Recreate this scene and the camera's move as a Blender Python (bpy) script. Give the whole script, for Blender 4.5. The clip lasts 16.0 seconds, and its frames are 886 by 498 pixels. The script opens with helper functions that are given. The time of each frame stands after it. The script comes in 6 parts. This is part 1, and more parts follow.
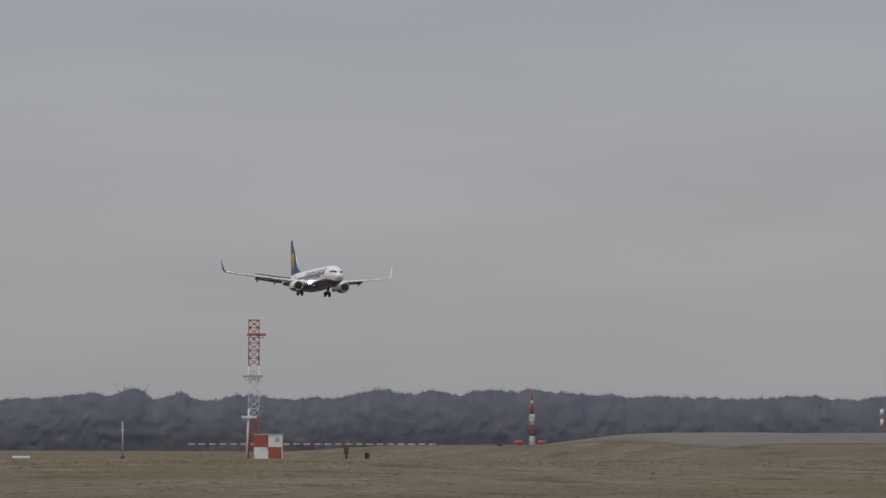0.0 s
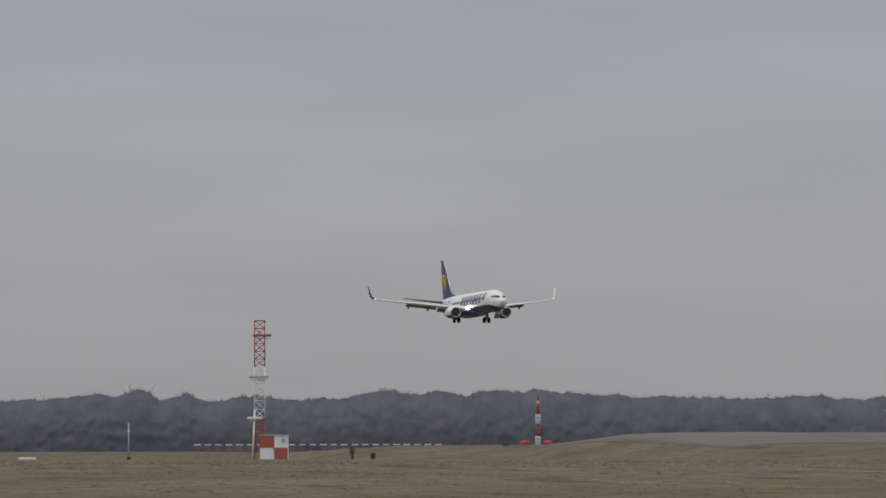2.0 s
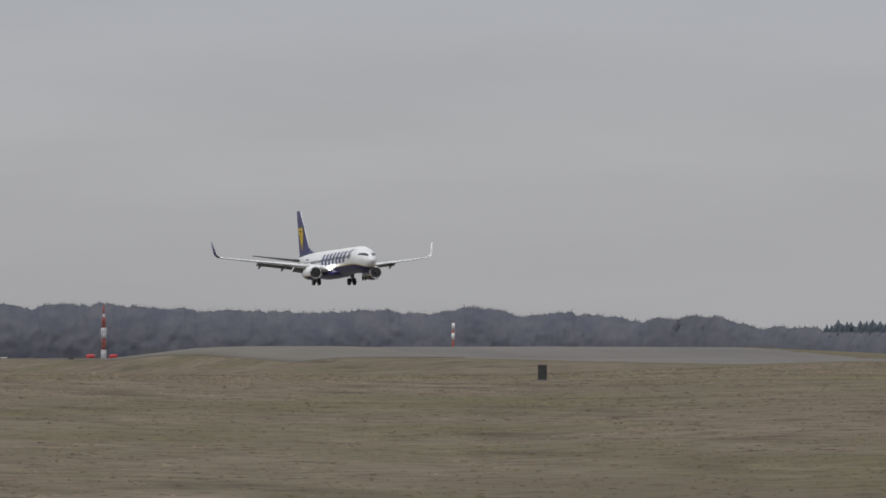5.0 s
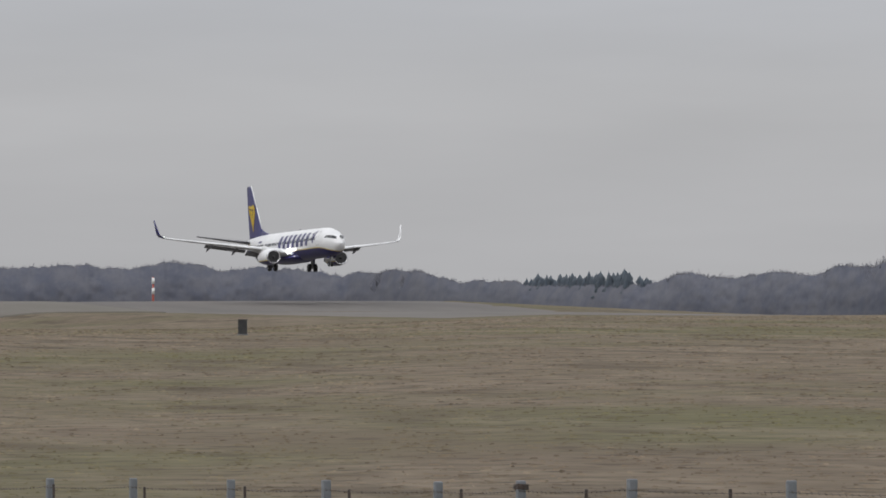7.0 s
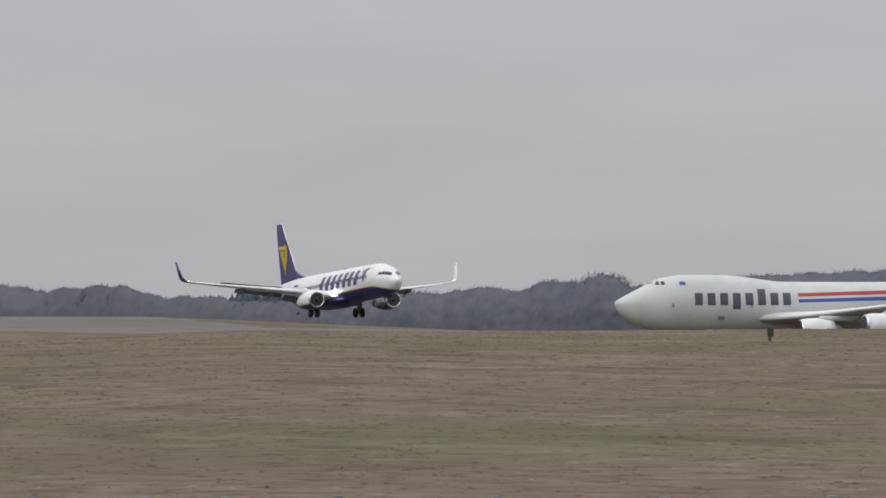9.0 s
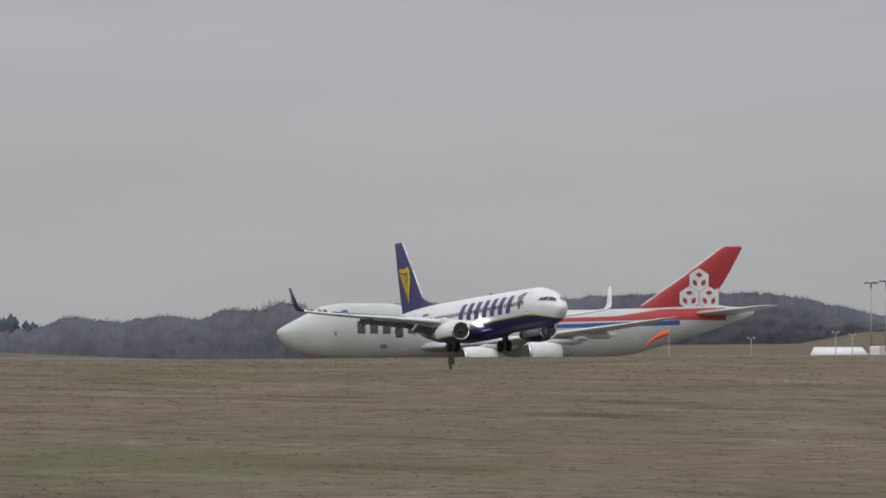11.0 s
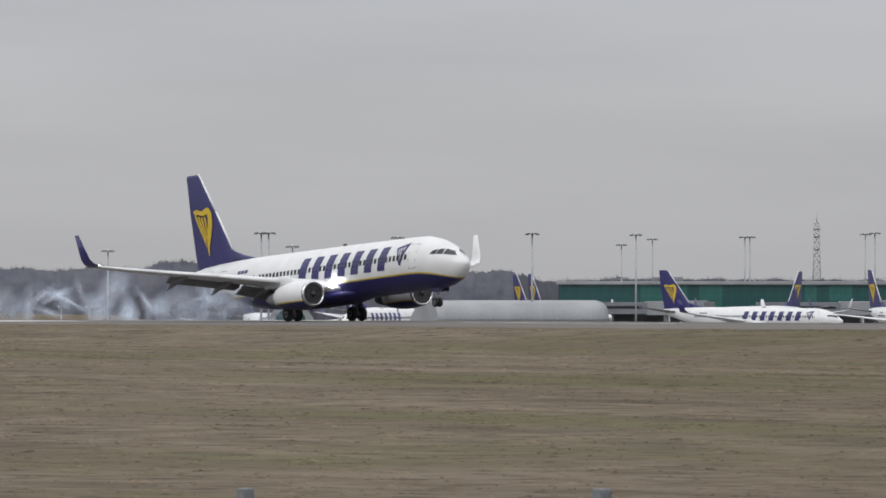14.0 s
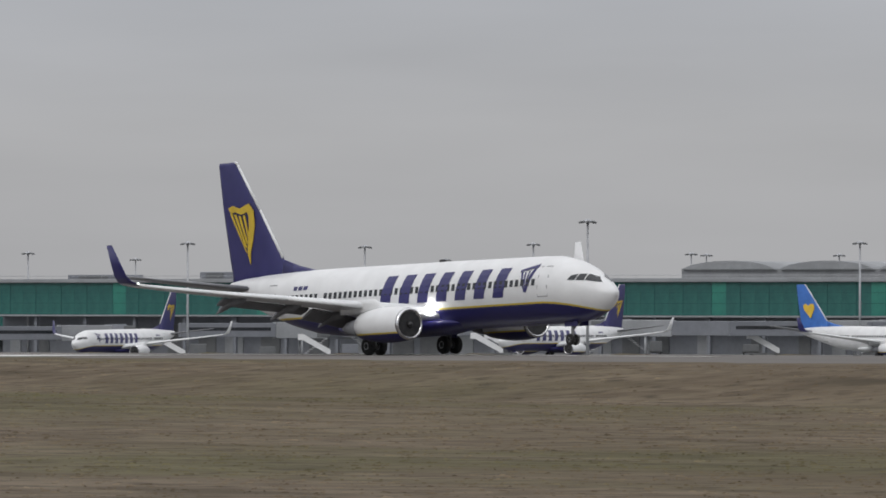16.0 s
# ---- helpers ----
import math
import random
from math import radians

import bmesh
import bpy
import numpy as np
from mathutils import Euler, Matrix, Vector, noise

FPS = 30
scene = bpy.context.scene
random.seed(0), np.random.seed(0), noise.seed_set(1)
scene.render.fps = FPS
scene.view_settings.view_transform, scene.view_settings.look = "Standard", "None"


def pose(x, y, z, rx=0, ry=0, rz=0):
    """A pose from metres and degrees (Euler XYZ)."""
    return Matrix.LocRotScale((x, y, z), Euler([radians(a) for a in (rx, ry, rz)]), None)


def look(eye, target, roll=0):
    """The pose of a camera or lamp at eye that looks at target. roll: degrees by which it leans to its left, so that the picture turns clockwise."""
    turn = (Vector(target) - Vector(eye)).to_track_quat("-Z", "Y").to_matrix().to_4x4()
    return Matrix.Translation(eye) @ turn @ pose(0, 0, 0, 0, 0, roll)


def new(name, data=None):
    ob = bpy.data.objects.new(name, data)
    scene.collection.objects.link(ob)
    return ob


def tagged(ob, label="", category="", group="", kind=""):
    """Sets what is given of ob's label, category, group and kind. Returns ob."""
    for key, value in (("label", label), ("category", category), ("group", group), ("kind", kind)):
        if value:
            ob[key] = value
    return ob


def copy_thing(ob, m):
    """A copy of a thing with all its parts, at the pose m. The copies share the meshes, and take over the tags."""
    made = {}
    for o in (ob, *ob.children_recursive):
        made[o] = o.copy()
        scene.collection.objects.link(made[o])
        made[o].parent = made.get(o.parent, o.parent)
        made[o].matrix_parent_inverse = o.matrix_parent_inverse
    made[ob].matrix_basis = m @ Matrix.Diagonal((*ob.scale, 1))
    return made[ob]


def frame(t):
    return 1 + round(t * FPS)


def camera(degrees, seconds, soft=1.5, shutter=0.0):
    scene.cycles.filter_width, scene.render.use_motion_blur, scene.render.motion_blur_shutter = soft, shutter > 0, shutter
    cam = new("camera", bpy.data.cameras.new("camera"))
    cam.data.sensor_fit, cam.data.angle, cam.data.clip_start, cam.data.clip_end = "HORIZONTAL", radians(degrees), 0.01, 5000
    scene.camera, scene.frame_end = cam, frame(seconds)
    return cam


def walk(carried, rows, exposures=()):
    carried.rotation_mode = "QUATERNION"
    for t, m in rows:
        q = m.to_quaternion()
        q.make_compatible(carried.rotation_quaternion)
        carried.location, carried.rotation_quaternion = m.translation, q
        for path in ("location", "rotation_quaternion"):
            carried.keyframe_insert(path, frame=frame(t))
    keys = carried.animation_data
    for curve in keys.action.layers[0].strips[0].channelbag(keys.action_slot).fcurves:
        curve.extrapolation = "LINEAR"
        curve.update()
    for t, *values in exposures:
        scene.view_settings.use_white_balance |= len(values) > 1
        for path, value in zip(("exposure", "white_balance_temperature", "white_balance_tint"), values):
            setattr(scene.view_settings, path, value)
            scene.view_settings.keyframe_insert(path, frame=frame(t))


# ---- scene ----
EYE = 2.4
RUNWAY_Y = 290.0


def spot(az, r, z):
    """A place from its bearing (degrees clockwise from the approach side), its distance and its height."""
    a = radians(az)
    return Vector((-r * math.cos(a), r * math.sin(a), z))


def up(el, r):
    """The height at distance r of a sight line that rises el/14000."""
    return EYE + el / 14000.0 * r


def facing(az, r, z, turn=0.0):
    """A pose whose x runs to the right across the view and whose y runs away from the viewer."""
    p = spot(az, r, z)
    return pose(p.x, p.y, p.z, 0, 0, 90 - az + turn)


# ---- camera ----
cam = camera(6.412, 16.0, soft=1.7)
CAM = [(0, 11.418, 1.1189, -0.09), (0.5, 11.529, 1.1015, -0.07), (1, 11.493, 1.0595, 0.02), (1.5, 11.455, 1.0578, 0.05),
       (2, 11.378, 1.1210, 0.05), (2.5, 11.314, 0.9523, 0.02), (3, 11.632, 0.6082, -0.03), (3.1, 11.757, 0.6052, -0.03),
       (3.2, 12.203, 0.6058, -0.03), (3.5, 13.122, 0.6802, -0.04), (3.7, 13.309, 0.6814, -0.06), (5.8, 15.455, 0.3738, -0.05),
       (6, 15.690, 0.3466, -0.02), (6.5, 16.211, 0.2540, -0.02), (7, 16.694, 0.1697, 0.05), (7.5, 17.245, 0.1690, 0.04),
       (8, 17.813, 0.1882, 0.06), (8.5, 18.302, 0.2392, 0.06), (8.7, 18.522, 0.2531, 0.05), (10.8, 20.781, 0.4893, 0.05),
       (11, 21.139, 0.4852, 0.07), (11.5, 22.299, 0.4202, 0.08), (12, 23.544, 0.3183, 0.0), (12.5, 24.779, 0.2218, 0.0),
       (13, 26.102, 0.1322, -0.04), (13.2, 26.760, 0.1166, -0.02), (13.4, 27.636, 0.1206, 0.0), (13.5, 27.997, 0.1302, 0.01),
       (14, 29.963, 0.2370, -0.04), (14.5, 30.946, 0.4594, -0.03), (15, 33.048, 0.6003, 0.03), (15.3, 34.250, 0.5787, 0.04),
       (15.5, 35.163, 0.5540, 0.02), (15.6, 35.694, 0.5384, 0.0), (16, 37.672, 0.4463, -0.07)]


def aim(az, el, roll):
    e = radians(el)
    way = spot(az, math.cos(e), math.sin(e))
    return look((0, 0, EYE), Vector((0, 0, EYE)) + 100 * way, -roll)


walk(cam, [(t, aim(a, e, r)) for t, a, e, r in CAM],
     exposures=[(0, -0.24), (2, -0.22), (2.5, -0.20), (3, -0.12), (3.5, -0.09), (6, 0.04), (7, 0.15), (8.5, 0.19), (11, 0.0), (12, 0.02), (13, 0.18), (13.5, 0.20), (14, 0.17), (14.5, 0.02), (15.5, -0.12), (16, -0.03)])

# ---- sky and light ----
world = bpy.data.worlds.new("overcast_sky")
scene.world = world
world.use_nodes = True
wn, wl = world.node_tree.nodes, world.node_tree.links
wn.clear()
w_out, w_bg = wn.new("ShaderNodeOutputWorld"), wn.new("ShaderNodeBackground")
w_sky = wn.new("ShaderNodeTexSky")
w_sky.sky_type, w_sky.sun_disc, w_sky.sun_elevation, w_sky.sun_rotation = "NISHITA", False, radians(38), radians(160)
w_hsv = wn.new("ShaderNodeHueSaturation")
w_hsv.inputs["Saturation"].default_value, w_hsv.inputs["Value"].default_value = 0.25, 0.03
w_co, w_sep = wn.new("ShaderNodeTexCoord"), wn.new("ShaderNodeSeparateXYZ")
w_ramp = wn.new("ShaderNodeValToRGB")
w_ramp.color_ramp.elements[0].position, w_ramp.color_ramp.elements[0].color = 0.0, (0.352, 0.352, 0.364, 1)
w_ramp.color_ramp.elements[1].position, w_ramp.color_ramp.elements[1].color = 1.0, (1.2, 1.21, 1.25, 1)
for w_pos, w_col in ((0.022, (0.368, 0.370, 0.383)), (0.05, (0.355, 0.372, 0.412)), (0.35, (0.72, 0.73, 0.76))):
    w_ramp.color_ramp.elements.new(w_pos).color = (*w_col, 1)
w_map = wn.new("ShaderNodeMapping")
w_map.inputs["Scale"].default_value = (9, 9, 60)
w_noise = wn.new("ShaderNodeTexNoise")
w_noise.inputs["Scale"].default_value, w_noise.inputs["Detail"].default_value = 1.3, 4
w_rng = wn.new("ShaderNodeMapRange")
w_rng.inputs["From Min"].default_value, w_rng.inputs["From Max"].default_value = 0.25, 0.75
w_rng.inputs["To Min"].default_value, w_rng.inputs["To Max"].default_value = 0.93, 1.07
w_mul = wn.new("ShaderNodeMix")
w_mul.data_type, w_mul.blend_type = "RGBA", "MULTIPLY"
w_mul.inputs[0].default_value = 1.0
w_add = wn.new("ShaderNodeMix")
w_add.data_type, w_add.blend_type = "RGBA", "ADD"
w_add.inputs[0].default_value = 0.35
wl.new(w_co.outputs["Generated"], w_sep.inputs[0])
wl.new(w_sep.outputs["Z"], w_ramp.inputs[0])
wl.new(w_co.outputs["Generated"], w_map.inputs[0])
wl.new(w_map.outputs[0], w_noise.inputs["Vector"])
wl.new(w_noise.outputs[0], w_rng.inputs["Value"])
wl.new(w_ramp.outputs[0], w_mul.inputs[6])
wl.new(w_rng.outputs[0], w_mul.inputs[7])
wl.new(w_sky.outputs[0], w_hsv.inputs["Color"])
wl.new(w_mul.outputs[2], w_add.inputs[6])
wl.new(w_hsv.outputs[0], w_add.inputs[7])
wl.new(w_add.outputs[2], w_bg.inputs["Color"])
wl.new(w_bg.outputs[0], w_out.inputs[0])
w_bg.inputs["Strength"].default_value = 1.0

sun = new("sun", bpy.data.lights.new("sun", "SUN"))
sun.data.energy, sun.data.angle, sun.data.color = 0.65, radians(18), (1.0, 0.97, 0.93)
sun.matrix_basis = look((120, -260, 230), (0, 0, 0))


# ---- materials ----
def mat(name, colour, rough=0.6, metal=0.0, second=None, scale=4.0, mix=(0.35, 0.65), bump=0.0, fine=None, emit=0.0, stretch=None, alpha=None):
    """A principled material with a two-scale mottle towards a second colour and a fine relief."""
    m = bpy.data.materials.new(name)
    m.use_nodes = True
    n, l = m.node_tree.nodes, m.node_tree.links
    b = n["Principled BSDF"]
    b.inputs["Roughness"].default_value, b.inputs["Metallic"].default_value = rough, metal
    b.inputs["Base Color"].default_value = (*colour, 1)
    if emit:
        b.inputs["Emission Color"].default_value, b.inputs["Emission Strength"].default_value = (*colour, 1), emit
    if alpha is not None:
        b.inputs["Alpha"].default_value = alpha
    if second:
        co, mp = n.new("ShaderNodeTexCoord"), n.new("ShaderNodeMapping")
        mp.inputs["Scale"].default_value = stretch or (1, 1, 1)
        l.new(co.outputs["Object"], mp.inputs[0])
        a, c = n.new("ShaderNodeTexNoise"), n.new("ShaderNodeTexNoise")
        a.inputs["Scale"].default_value, a.inputs["Detail"].default_value = scale, 5
        c.inputs["Scale"].default_value, c.inputs["Detail"].default_value = scale * (fine or 9.0), 3
        add, rng, mx = n.new("ShaderNodeMath"), n.new("ShaderNodeMapRange"), n.new("ShaderNodeMix")
        add.operation, mx.data_type = "MULTIPLY_ADD", "RGBA"
        add.inputs[1].default_value = 0.35
        rng.inputs["From Min"].default_value, rng.inputs["From Max"].default_value = mix[0] + 0.17, mix[1] + 0.17
        for t in (a, c):
            l.new(mp.outputs[0], t.inputs["Vector"])
        l.new(c.outputs[0], add.inputs[0])
        l.new(a.outputs[0], add.inputs[2])
        l.new(add.outputs[0], rng.inputs["Value"])
        l.new(rng.outputs[0], mx.inputs[0])
        mx.inputs[6].default_value, mx.inputs[7].default_value = (*colour, 1), (*second, 1)
        l.new(mx.outputs[2], b.inputs["Base Color"])
        if bump:
            bp = n.new("ShaderNodeBump")
            bp.inputs["Strength"].default_value, bp.inputs["Distance"].default_value = bump, 0.05
            l.new(add.outputs[0], bp.inputs["Height"])
            l.new(bp.outputs[0], b.inputs["Normal"])
    return m


def banded(name, low, line, high, z0, z1, slope=0.0, x0=14.0, drop=0.0, rough=0.32):
    """Glossy livery paint: one colour below a thin line at height z0..z1 (falling ahead of x0), another above, faintly dirty."""
    m = bpy.data.materials.new(name)
    m.use_nodes = True
    n, l = m.node_tree.nodes, m.node_tree.links
    b = n["Principled BSDF"]
    b.inputs["Roughness"].default_value = rough
    co, sep = n.new("ShaderNodeTexCoord"), n.new("ShaderNodeSeparateXYZ")
    l.new(co.outputs["Object"], sep.inputs[0])

    def maths(op, a, c):
        k = n.new("ShaderNodeMath")
        k.operation = op
        for i, v in enumerate((a, c)):
            if isinstance(v, (int, float)):
                k.inputs[i].default_value = v
            else:
                l.new(v, k.inputs[i])
        return k.outputs[0]

    ahead = maths("MAXIMUM", maths("SUBTRACT", sep.outputs["X"], x0), 0.0)
    zz = maths("ADD", sep.outputs["Z"], maths("MULTIPLY", maths("MULTIPLY", ahead, ahead), drop))
    zz = maths("ADD", zz, maths("MULTIPLY", sep.outputs["X"], slope))
    noi = n.new("ShaderNodeTexNoise")
    noi.inputs["Scale"].default_value, noi.inputs["Detail"].default_value = 0.9, 6
    l.new(co.outputs["Object"], noi.inputs["Vector"])
    m1, m2, m3 = n.new("ShaderNodeMix"), n.new("ShaderNodeMix"), n.new("ShaderNodeMix")
    for k in (m1, m2, m3):
        k.data_type = "RGBA"
    m3.blend_type = "MULTIPLY"
    l.new(maths("GREATER_THAN", zz, z0), m1.inputs[0])
    l.new(maths("GREATER_THAN", zz, z1), m2.inputs[0])
    m1.inputs[6].default_value, m1.inputs[7].default_value = (*low, 1), (*line, 1)
    l.new(m1.outputs[2], m2.inputs[6])
    m2.inputs[7].default_value = (*high, 1)
    rng = n.new("ShaderNodeMapRange")
    rng.inputs["From Min"].default_value, rng.inputs["From Max"].default_value = 0.35, 0.7
    rng.inputs["To Min"].default_value, rng.inputs["To Max"].default_value = 0.9, 1.0
    l.new(noi.outputs[0], rng.inputs["Value"])
    m3.inputs[0].default_value = 1.0
    l.new(m2.outputs[2], m3.inputs[6])
    l.new(rng.outputs[0], m3.inputs[7])
    l.new(m3.outputs[2], b.inputs["Base Color"])
    return m


WHITE, NAVY, YELLOW = (0.72, 0.725, 0.73), (0.018, 0.017, 0.105), (0.62, 0.47, 0.05)
M_HULL = banded("livery_paint", NAVY, YELLOW, WHITE, 2.52, 2.63, 0.0, 14.5, 0.035)
M_COWL = banded("cowl_paint", NAVY, YELLOW, WHITE, 1.14, 1.23)
M_WHITE = mat("white_paint", (0.71, 0.715, 0.72), 0.35, second=(0.63, 0.635, 0.64), scale=0.8)
M_NAVY = mat("navy_paint", NAVY, 0.35, second=(0.025, 0.023, 0.12), scale=1.0)
M_YELLOW = mat("yellow_paint", (0.60, 0.42, 0.03), 0.4, second=(0.5, 0.34, 0.03), scale=2.0)
M_WING = mat("wing_grey_paint", (0.70, 0.71, 0.72), 0.38, second=(0.6, 0.61, 0.62), scale=0.7, stretch=(0.4, 1.5, 1))
M_FLAP = mat("flap_grey_metal", (0.20, 0.205, 0.22), 0.5, second=(0.16, 0.163, 0.175), scale=1.2)
M_METAL = mat("bare_metal", (0.75, 0.75, 0.76), 0.25, 1.0, second=(0.6, 0.6, 0.62), scale=3)
M_DARK = mat("dark_metal", (0.03, 0.03, 0.033), 0.5, 0.4, second=(0.05, 0.05, 0.05), scale=5)
M_TYRE = mat("tyre_rubber", (0.012, 0.012, 0.013), 0.85, second=(0.03, 0.03, 0.03), scale=6)
M_GLASS = mat("dark_window_glass", (0.015, 0.018, 0.022), 0.08, second=(0.03, 0.032, 0.036), scale=3)
M_LAMP = mat("landing_light_glow", (1.0, 0.98, 0.94), 0.3, emit=14.0)
M_LENS = mat("nav_light_glow", (0.9, 1.0, 0.92), 0.3, emit=3.0)
M_RED = mat("red_paint", (0.42, 0.03, 0.035), 0.5, second=(0.33, 0.03, 0.035), scale=1.2)
M_MASTRED = mat("faded_red_paint", (0.36, 0.07, 0.05), 0.6, second=(0.28, 0.08, 0.06), scale=2)
M_BLUE = mat("blue_paint", (0.03, 0.08, 0.32), 0.5, second=(0.03, 0.07, 0.26), scale=1)
M_TITLE = mat("slate_title_paint", (0.055, 0.055, 0.075), 0.5, second=(0.07, 0.07, 0.09), scale=1)
M_FREIGHT = mat("freighter_white_paint", (0.53, 0.55, 0.54), 0.4, second=(0.46, 0.48, 0.47), scale=0.25)
M_ORANGE = mat("orange_cloth", (0.85, 0.11, 0.03), 0.8, second=(0.7, 0.1, 0.03), scale=2)
M_ASPHALT = mat("runway_asphalt", (0.092, 0.084, 0.078), 0.95, second=(0.122, 0.110, 0.10), scale=0.08, bump=0.2, stretch=(0.25, 1, 1))
M_SHOULDER = mat("worn_shoulder_turf", (0.104, 0.094, 0.078), 0.95, second=(0.128, 0.116, 0.098), scale=0.08, stretch=(0.3, 1, 1))
M_CONCRETE = mat("apron_concrete", (0.22, 0.22, 0.215), 0.85, second=(0.17, 0.17, 0.165), scale=0.05)
M_MARK = mat("runway_marking_paint", (0.72, 0.72, 0.70), 0.7, second=(0.5, 0.5, 0.48), scale=1.0)
M_GALV = mat("galvanised_steel", (0.42, 0.43, 0.45), 0.5, 0.3, second=(0.34, 0.35, 0.37), scale=1.5)
M_POST = mat("weathered_concrete_post", (0.185, 0.20, 0.215), 0.9, second=(0.13, 0.14, 0.15), scale=8, bump=0.3)
M_RUST = mat("rusty_steel_post", (0.045, 0.040, 0.038), 0.8, second=(0.075, 0.055, 0.045), scale=9)
M_BLACK = mat("black_weathered_board", (0.022, 0.023, 0.024), 0.7, second=(0.04, 0.04, 0.04), scale=3)
M_DRAB = mat("drab_green_paint", (0.05, 0.055, 0.04), 0.8, second=(0.07, 0.07, 0.05), scale=3)
# darkened and blued for the pier's shaded, hazy lower storey
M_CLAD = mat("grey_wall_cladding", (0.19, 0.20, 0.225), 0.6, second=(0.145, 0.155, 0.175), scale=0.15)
# darker cladding; on soffits and bays its colour stands in for shade
M_SHADOWCLAD = mat("dark_and_shaded_cladding", (0.14, 0.145, 0.15), 0.6, second=(0.10, 0.105, 0.11), scale=0.15)
M_TEAL = mat("teal_tinted_glass", (0.022, 0.100, 0.094), 0.22, second=(0.03, 0.135, 0.118), scale=0.12)
M_GREENGLASS = mat("bright_green_glass", (0.035, 0.21, 0.16), 0.22, second=(0.03, 0.17, 0.14), scale=0.12)
M_TEALD = mat("dark_teal_glass", (0.014, 0.06, 0.065), 0.2, second=(0.02, 0.085, 0.085), scale=0.12)
M_ROOF = mat("pale_metal_roof", (0.30, 0.31, 0.325), 0.5, 0.1, second=(0.24, 0.25, 0.26), scale=0.2)
# woodland colours are greyed and blued: distance haze is mixed into the paint
M_BARK = mat("hazy_winter_bark", (0.085, 0.085, 0.10), 0.95, second=(0.10, 0.10, 0.115), scale=1.5)
# twigs are painted lighter than the thicket to offset their self-shadow
M_TWIG = mat("hazy_bare_twigs", (0.140, 0.142, 0.168), 0.95, second=(0.160, 0.158, 0.178), scale=0.07, fine=9)
M_THICKET = mat("hazy_bare_thicket", (0.077, 0.083, 0.110), 0.95, second=(0.106, 0.108, 0.128), scale=0.20, fine=5)
M_NEEDLE = mat("hazy_conifer_needles", (0.056, 0.074, 0.096), 0.9, second=(0.080, 0.097, 0.116), scale=0.7)


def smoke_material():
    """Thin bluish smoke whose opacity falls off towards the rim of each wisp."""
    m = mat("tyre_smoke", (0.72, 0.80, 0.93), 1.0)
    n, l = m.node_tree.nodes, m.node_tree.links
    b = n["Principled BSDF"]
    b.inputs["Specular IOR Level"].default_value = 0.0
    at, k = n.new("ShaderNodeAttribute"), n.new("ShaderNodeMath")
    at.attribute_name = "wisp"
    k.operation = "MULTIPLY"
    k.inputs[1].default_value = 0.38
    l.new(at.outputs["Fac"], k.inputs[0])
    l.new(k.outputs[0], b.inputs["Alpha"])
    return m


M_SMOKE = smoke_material()


